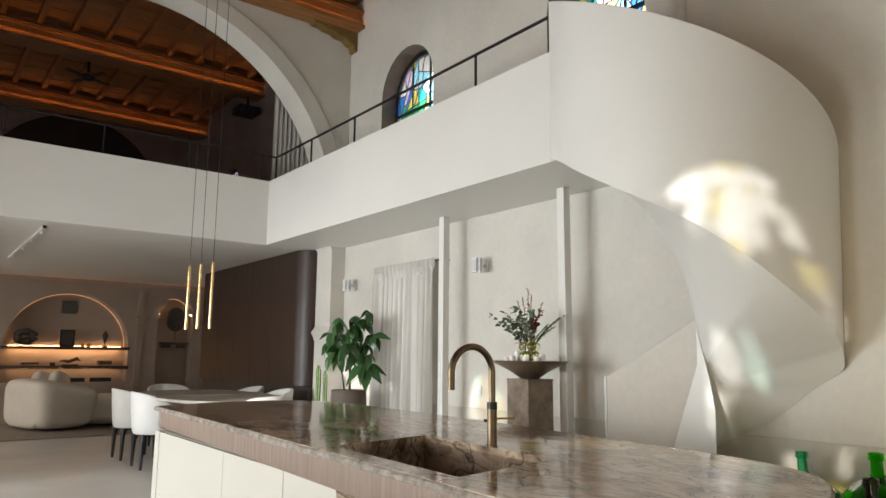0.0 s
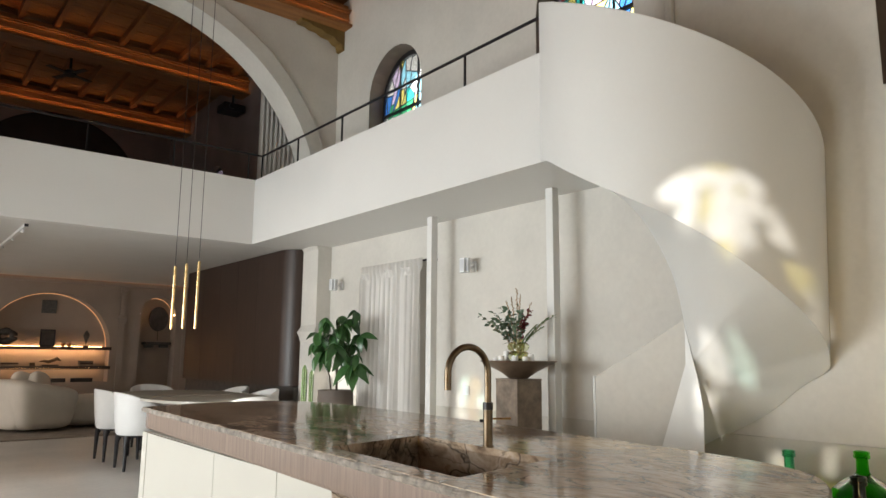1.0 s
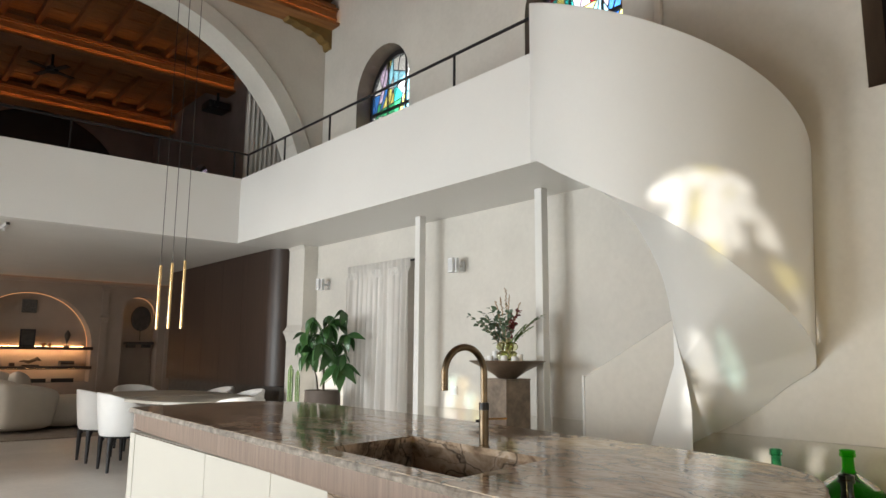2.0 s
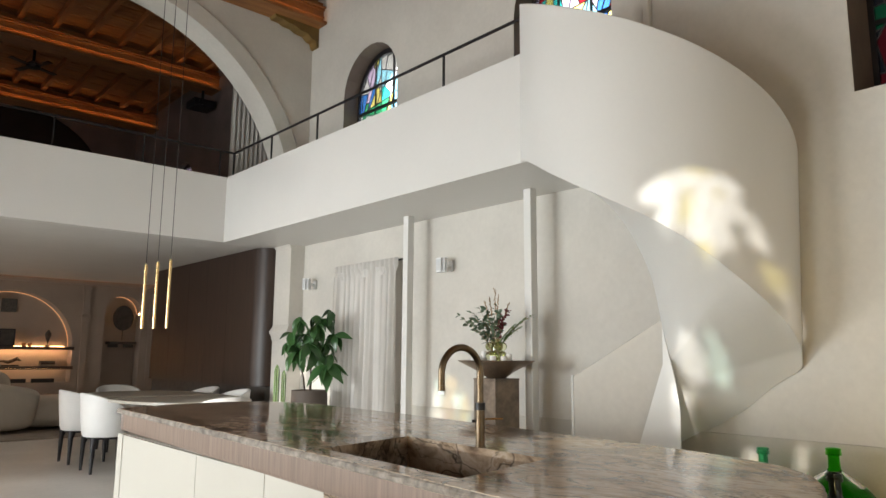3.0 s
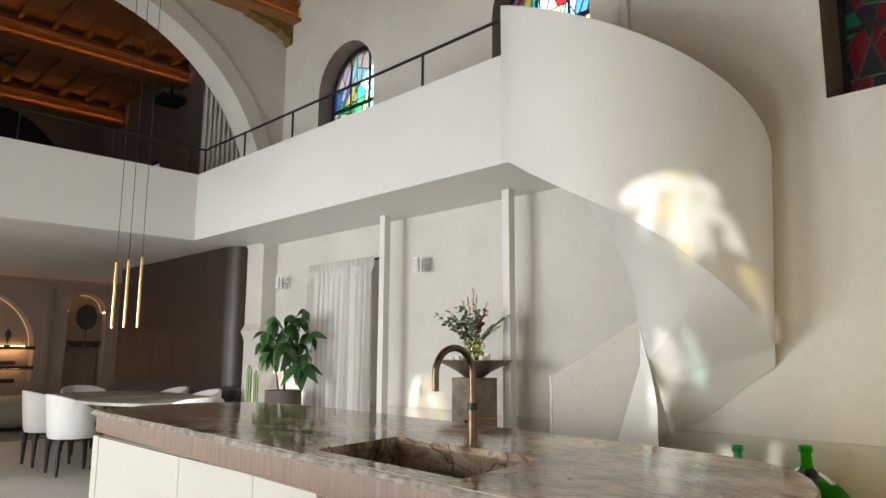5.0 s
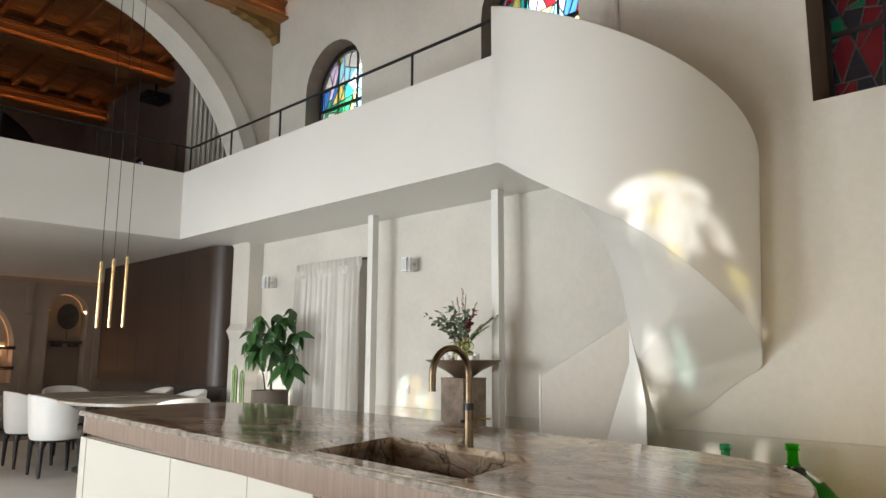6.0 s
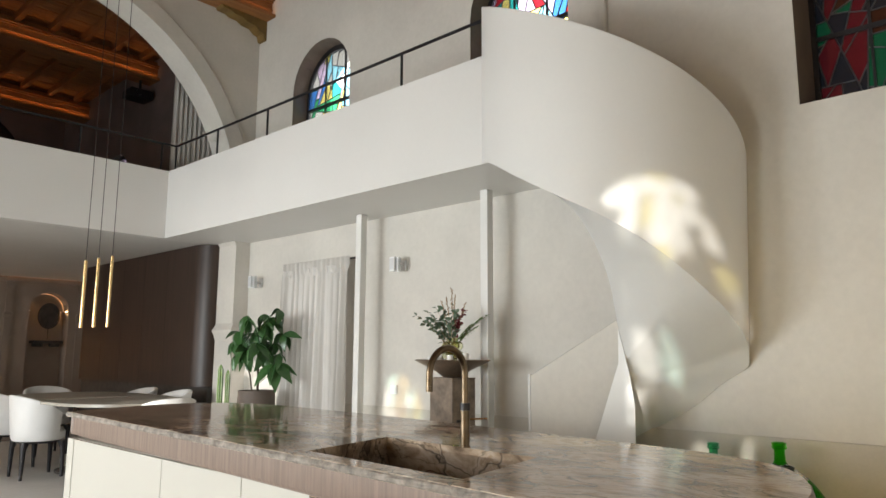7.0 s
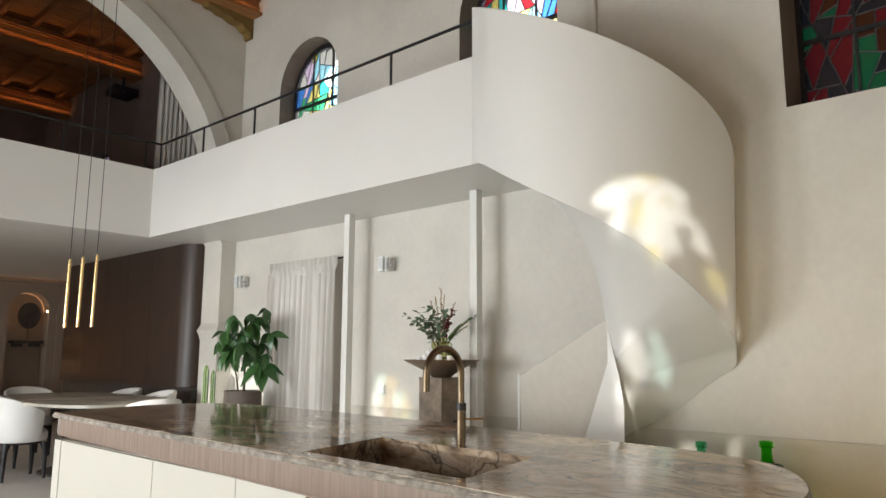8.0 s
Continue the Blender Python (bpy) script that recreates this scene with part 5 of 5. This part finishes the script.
drift = at_wall("sculpture", "gnarled driftwood sculpture on a plinth", "sculpture", 2.45, 0.981)
part("plinth", boxm(-0.13, 0.13, -0.05, 0.05, 0, 0.025, 0.003), BLACK, drift)
part("wood", tube(bmesh.new(), [(-0.17, 0, 0.08), (-0.1, 0.01, 0.09), (-0.03, -0.01, 0.07), (0.05, 0.02, 0.10), (0.10, -0.01, 0.13), (0.17, 0, 0.09)], [0.008, 0.02, 0.03, 0.028, 0.034, 0.006], 8), BARK, drift)
for x, w, n in ((1.82, 0.26, 2), (3.02, 0.22, 3)):
    for k in range(n):
        b = thing("book", "large dark book lying on the shelf", "book", (x, 14.12, 0.981 + 0.031 * k), "books on the shelf")
        part("cover", boxm(-w / 2, w / 2, -0.09, 0.09, 0, 0.03, 0.002), (SLATE, WENGE, DARKSTONE)[k], b)
box_small = at_wall("box", "small dark box on the shelf", "box", 2.17, 0.981)
part("body", boxm(-0.04, 0.04, -0.04, 0.04, 0, 0.06, 0.003), WENGE, box_small)
for x, w in ((2.55, 0.28), (2.95, 0.36)):
    f = at_wall("vent", "black slot vent low on the lounge wall", "vent", x, 0.70, 13.998)
    part("frame", boxm(-w / 2, w / 2, -0.012, 0.0, 0, 0.07), BLACK, f)
mask = at_wall("sculpture", "round woven relief in the small niche", "sculpture", 4.25, 1.66, 14.10)
part("disc", lathe([(0.0, -0.02), (0.17, -0.02), (0.19, 0.0), (0.17, 0.015), (0.0, 0.02)], 24), DARKSTONE, mask)
mask.children[0].matrix_basis = Matrix.Rotation(radians(90), 4, "X") @ Matrix.Diagonal((1, 1.25, 1, 1))
mask.children[0].location = (0, 0, 0.22)
part("rod", tube(bmesh.new(), [(0, 0, -0.2), (0, 0, 0.0)], 0.006, 6), BLACK, mask)
con = at_wall("wall_shelf", "carved dark wall shelf in the small niche", "shelf", 4.25, 1.385, 14.10)
part("board", boxm(-0.24, 0.24, -0.10, 0.179, 0, 0.05, 0.006), DARKSTONE, con)
for x in (-0.15, 0.13):
    part("bracket", boxm(x - 0.08, x + 0.08, -0.04, 0.07, -0.06, -0.001, 0.01), DARKSTONE, con)
for x in (3.905, 4.535):
    l = thing("niche_spot", "small warm spot at the niche's springing", "spot light", (x, 14.10, 1.97), "niche spots")
    part("lens", boxm(-0.012, 0.012, -0.012, 0.012, -0.004, 0.004), glow("niche_led", (1.0, 0.55, 0.25), 70.0), l)
track = thing("track_light", "white ceiling track with small spots", "track light", (1.10, 9.85, SOFFIT - 0.03))
rail_part = part("rail", boxm(-0.018, 0.018, -1.55, 1.55, 0, 0.028), PLASTIC, track)
for y in (-1.553, 1.5502):
    part("end_cap", boxm(-0.019, 0.019, y, y + 0.003, -0.001, 0.028), BLACK, rail_part)
for y in (-1.3, -0.6, 0.2, 1.0):
    part("spot", tube(bmesh.new(), [(0, y, -0.03), (0.004, y, -0.002)], 0.014, 12), PLASTIC, track)

# ---- upstairs ----
up = thing("stage_curtain", "full-length beige pleated curtain upstairs", "curtain", (3.70, 8.55, SOFFIT + 0.2))
rows = []
for z in (0.01, 0.8, 1.6, 2.4):
    rows.append([(0.006 * i + 0.0, -0.0035 * i + 0.03 * math.sin(i * 0.75), z) for i in range(96)])
part("cloth", grid(rows), LINEN, up, smooth=True)
proj = thing("projector", "black ceiling projector on a bracket", "projector", (4.10, 10.55, 5.05))
housing = part("body", boxm(-0.2, 0.15, -0.16, 0.16, 0, 0.13, 0.02), BLACK, proj)
part("lens", tube(bmesh.new(), [(-0.08, -0.161, 0.06), (-0.08, -0.2, 0.06)], 0.045, 16), BLACK, housing)
part("bracket", tube(bmesh.new(), [(0, 0, 0.131), (0, 0, 0.81)], 0.022, 10), BLACK, proj)
fan = thing("ceiling_fan", "dark ceiling fan at rest under the boards", "ceiling fan", (1.88, 11.4, 5.36))
part("hub", lathe([(0.0, 0), (0.09, 0.01), (0.1, 0.06), (0.04, 0.1), (0.02, 0.11), (0.02, 0.379), (0.0, 0.379)], 24), BLACK, fan, smooth=True)
for k in range(4):
    bm = boxm(0.1, 0.36, -0.045, 0.045, 0.03, 0.042, 0.004)
    bmesh.ops.transform(bm, matrix=pose(0, 0, 0, 0, 0, 90 * k + 25), verts=bm.verts)
    part("blade", bm, WENGE, fan)
# flat black arch just off the end wall; no depth is cut
sofa_up = thing("screen_arch", "flat black arched sheet on the end wall upstairs", "panel", (2.30, 14.29, 2.75))
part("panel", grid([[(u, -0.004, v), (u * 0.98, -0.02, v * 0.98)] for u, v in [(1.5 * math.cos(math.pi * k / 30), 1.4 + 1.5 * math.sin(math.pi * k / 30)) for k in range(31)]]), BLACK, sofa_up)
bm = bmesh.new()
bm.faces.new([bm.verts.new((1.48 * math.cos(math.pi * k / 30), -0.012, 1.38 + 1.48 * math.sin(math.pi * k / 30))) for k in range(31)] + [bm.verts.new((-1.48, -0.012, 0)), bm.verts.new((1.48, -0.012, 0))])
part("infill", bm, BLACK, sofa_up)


# ---- cacti by the jamb ----
CACTUS = material("cactus_skin", (0.16, 0.24, 0.06), 0.6, second=(0.08, 0.15, 0.04), scale=12, bump=0.3)
for x, y, h, r in ((3.90, 7.40, 1.10, 0.028), (3.98, 7.38, 1.04, 0.024)):
    c = thing("cactus", "slim ribbed columnar cactus in a small pot", "cactus", (x, y, 0), "cacti by the wall")
    part("pot", lathe([(0.0, 0), (0.045, 0), (0.055, 0.55), (0.05, 0.55), (0.045, 0.5), (0.0, 0.5)], 20), POT, c, smooth=True)
    rows = []
    for j in range(25):
        z = 0.5 + (h - 0.5) * j / 24
        k = 1.0 if j < 22 else (0.85, 0.55, 0.1)[j - 22]
        rows.append([(r * k * (1 + 0.22 * math.cos(8 * a)) * math.cos(a), r * k * (1 + 0.22 * math.cos(8 * a)) * math.sin(a), z) for a in [2 * math.pi * i / 48 for i in range(48)]])
    part("column", grid(rows, closed=True), CACTUS, c, smooth=True)
    bm = bmesh.new()
    for j in range(30):
        for i in range(8):
            a, z = 2 * math.pi * i / 8, 0.52 + (h - 0.56) * j / 29
            p = Vector((r * 1.2 * math.cos(a), r * 1.2 * math.sin(a), z))
            bmesh.ops.create_icosphere(bm, subdivisions=1, radius=0.004, matrix=Matrix.Translation(p))
    tagged(part("spines", bm, PORCELAIN, c, "pale tufts of spines"), kind="stuff")

tagged(part("trim_pipe", boxm(WX - 0.05, WX - 0.002, 2.69, 2.75, 2.9, 5.738, 0.01), PLASTER), "narrow plastered pipe chase on the long wall", "trim", kind="structure")

sock = thing("wall_socket", "small white wall switch plate", "switch", (WX - 0.001, 5.0, 0.90))
plate = part("plate", boxm(-0.012, 0.0, -0.04, 0.04, -0.04, 0.04, 0.003), PLASTIC, sock)
part("rocker", boxm(-0.016, -0.0122, -0.025, 0.025, -0.025, 0.025, 0.001), PLASTIC, plate)
